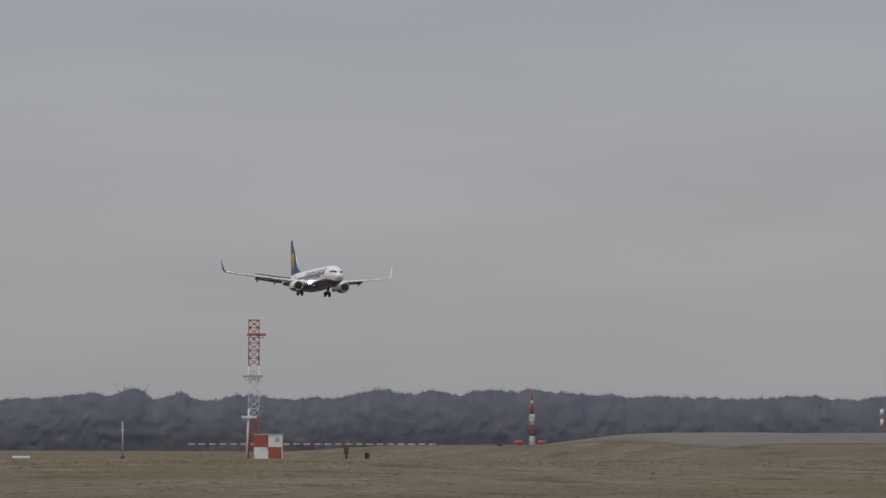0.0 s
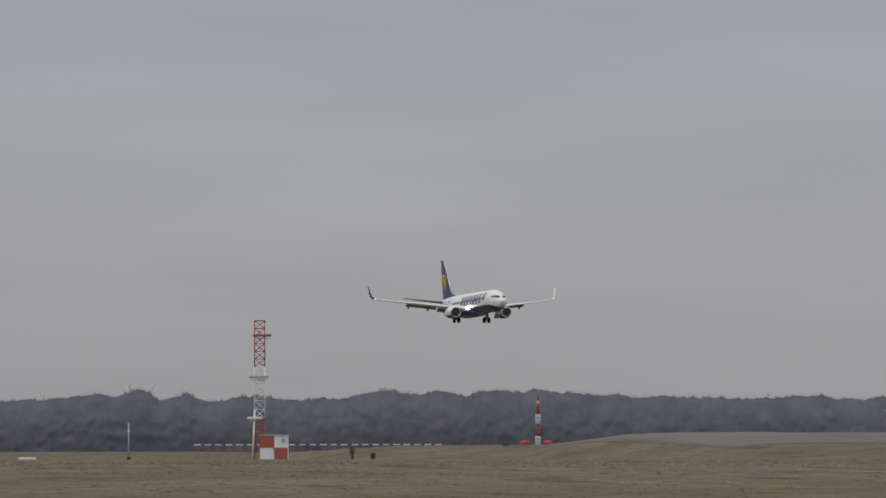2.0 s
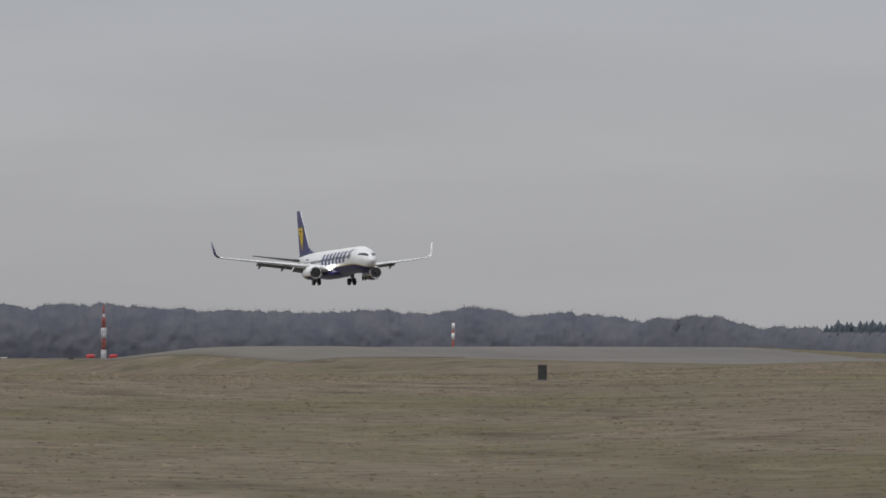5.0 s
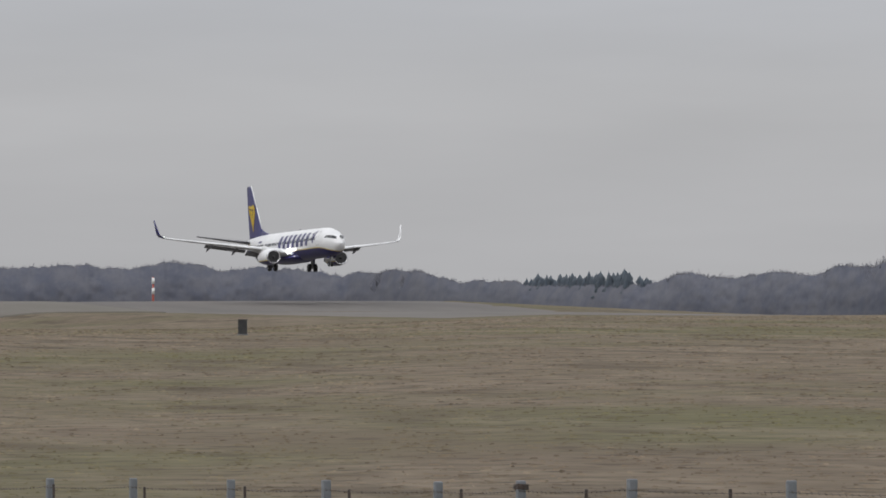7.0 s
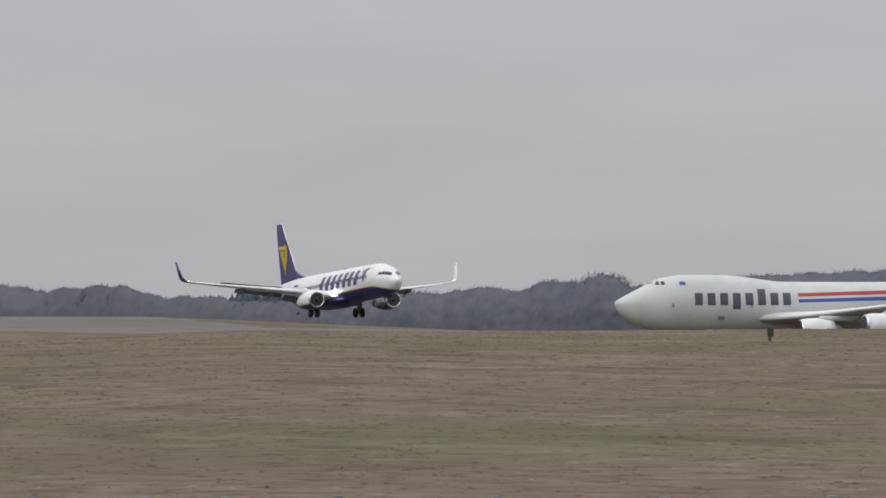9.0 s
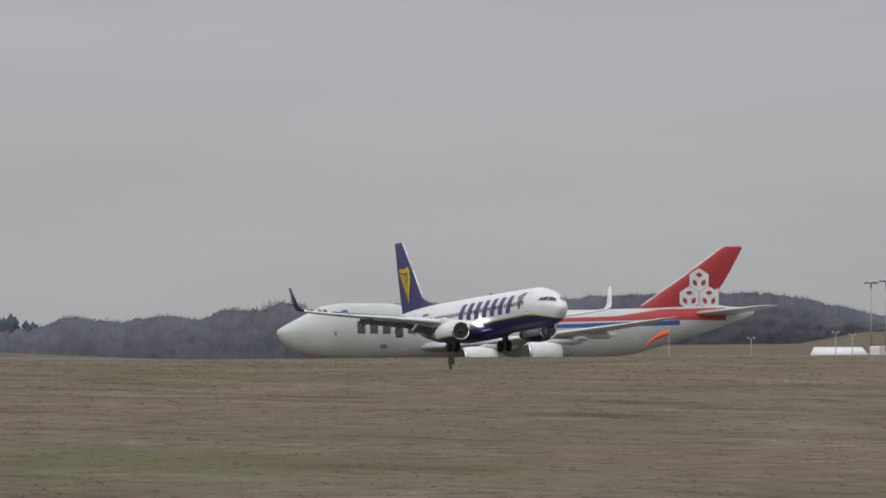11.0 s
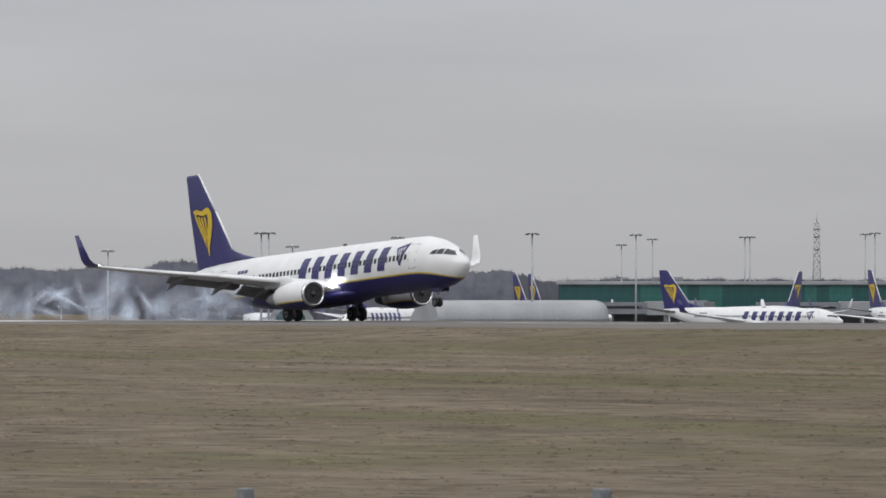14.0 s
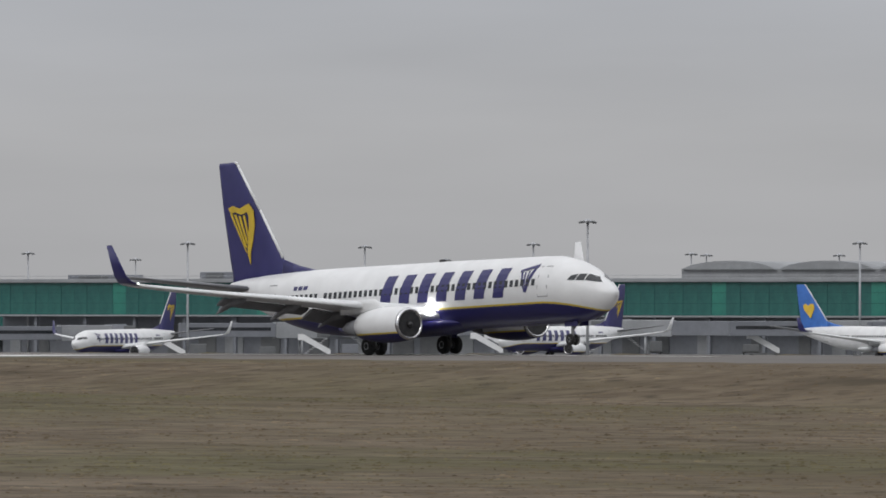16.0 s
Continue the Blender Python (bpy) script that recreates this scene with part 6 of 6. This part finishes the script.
# ---- tyre smoke ----
PUFFS = []


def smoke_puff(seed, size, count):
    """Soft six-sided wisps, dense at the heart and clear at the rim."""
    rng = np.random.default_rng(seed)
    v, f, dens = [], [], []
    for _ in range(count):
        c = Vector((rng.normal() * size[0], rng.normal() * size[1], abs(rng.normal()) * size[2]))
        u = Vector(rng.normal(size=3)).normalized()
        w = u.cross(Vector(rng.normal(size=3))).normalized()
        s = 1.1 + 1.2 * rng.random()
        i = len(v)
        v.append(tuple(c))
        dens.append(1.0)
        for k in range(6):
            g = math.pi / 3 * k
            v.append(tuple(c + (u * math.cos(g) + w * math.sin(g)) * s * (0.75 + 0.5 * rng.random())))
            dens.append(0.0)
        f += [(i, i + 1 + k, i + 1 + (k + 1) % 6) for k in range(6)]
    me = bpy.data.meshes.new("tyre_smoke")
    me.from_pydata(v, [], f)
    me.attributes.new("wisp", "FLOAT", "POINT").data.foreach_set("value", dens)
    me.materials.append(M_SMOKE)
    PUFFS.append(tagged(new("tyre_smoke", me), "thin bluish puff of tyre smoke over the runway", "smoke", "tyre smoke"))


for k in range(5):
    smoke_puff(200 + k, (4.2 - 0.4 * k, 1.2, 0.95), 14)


# ---- movement ----
def motions():
    rows = [(0, -1567.54, 23.90, 4.55, 2.74, -2.0), (0.5, -1530.5, 22.35, 5.3, 2.40, -1.2), (1, -1492.30, 20.61, 5.5, 2.38, -1.1), (1.5, -1454.34, 18.89, 5.4, 2.38, -0.5),
            (2, -1414.71, 17.11, 5.2, 2.4, 0.0), (2.5, -1376.24, 15.47, 4.9, 2.1, 0.9), (3, -1336.54, 13.77, 4.3, 2.1, 1.4), (3.5, -1299.97, 12.12, 3.6, 2.6, 1.2),
            (6, -1112.10, 4.76, 3.5, 2.50, -0.27), (6.5, -1076.18, 3.67, 3.58, 2.48, -0.6), (7, -1038.4, 2.53, 3.65, 2.45, -0.8), (7.5, -1001.84, 1.37, 3.66, 2.75, -0.5),
            (8, -963.9, 0.14, 3.54, 3.40, 0.1), (8.5, -927.43, -0.75, 3.35, 3.99, -0.2), (8.7, -912.38, -1.05, 3.3, 4.14, -0.2), (11, -740.0, -1.20, 4.0, 4.47, 0.3),
            (11.5, -704.0, -1.05, 3.85, 4.45, 0.0), (12, -666.5, -0.86, 3.76, 4.12, 0.1), (12.5, -631.0, -0.78, 3.74, 3.95, 0.3), (13, -593.3, -0.66, 3.65, 4.05, 0.6),
            (13.3, -572.5, run_z(-572.5) + 0.03, 3.55, 4.2, 0.5), (13.5, -558.6, run_z(-558), 3.5, 4.28, 0.3), (14, -520.8, run_z(-521.5), 3.3, 4.2, 0.3), (14.5, -486.3, run_z(-486), 2.85, 4.25, 0.8),
            (15, -449.1, run_z(-449.6), 2.08, 4.15, 0.8), (15.5, -415.0, run_z(-414.6), 1.15, 3.45, 0.7), (16, -378.6, run_z(-379), 0.09, 2.3, 0.7)]
    walk(LANDING, [(t, pose(x, RUNWAY_Y, z) @ pose(0, 0, 0, 0, 0, h) @ pose(0, 0, 0, 0, -p, 0) @ pose(0, 0, 0, r, 0, 0)) for t, x, z, h, p, r in rows])
    walk(FREIGHTER, [(t, cargo_pose(t)) for t in (0, 4, 8, 12, 16)])
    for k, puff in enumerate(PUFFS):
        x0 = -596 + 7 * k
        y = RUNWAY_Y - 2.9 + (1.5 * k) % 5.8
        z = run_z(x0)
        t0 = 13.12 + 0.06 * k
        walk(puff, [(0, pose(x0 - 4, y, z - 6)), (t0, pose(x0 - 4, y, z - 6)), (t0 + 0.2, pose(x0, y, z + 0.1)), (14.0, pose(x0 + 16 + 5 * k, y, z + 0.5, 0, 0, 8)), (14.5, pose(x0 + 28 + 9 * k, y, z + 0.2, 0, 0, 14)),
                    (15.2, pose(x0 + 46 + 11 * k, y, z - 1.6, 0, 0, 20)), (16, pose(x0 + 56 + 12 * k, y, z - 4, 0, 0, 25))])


motions()
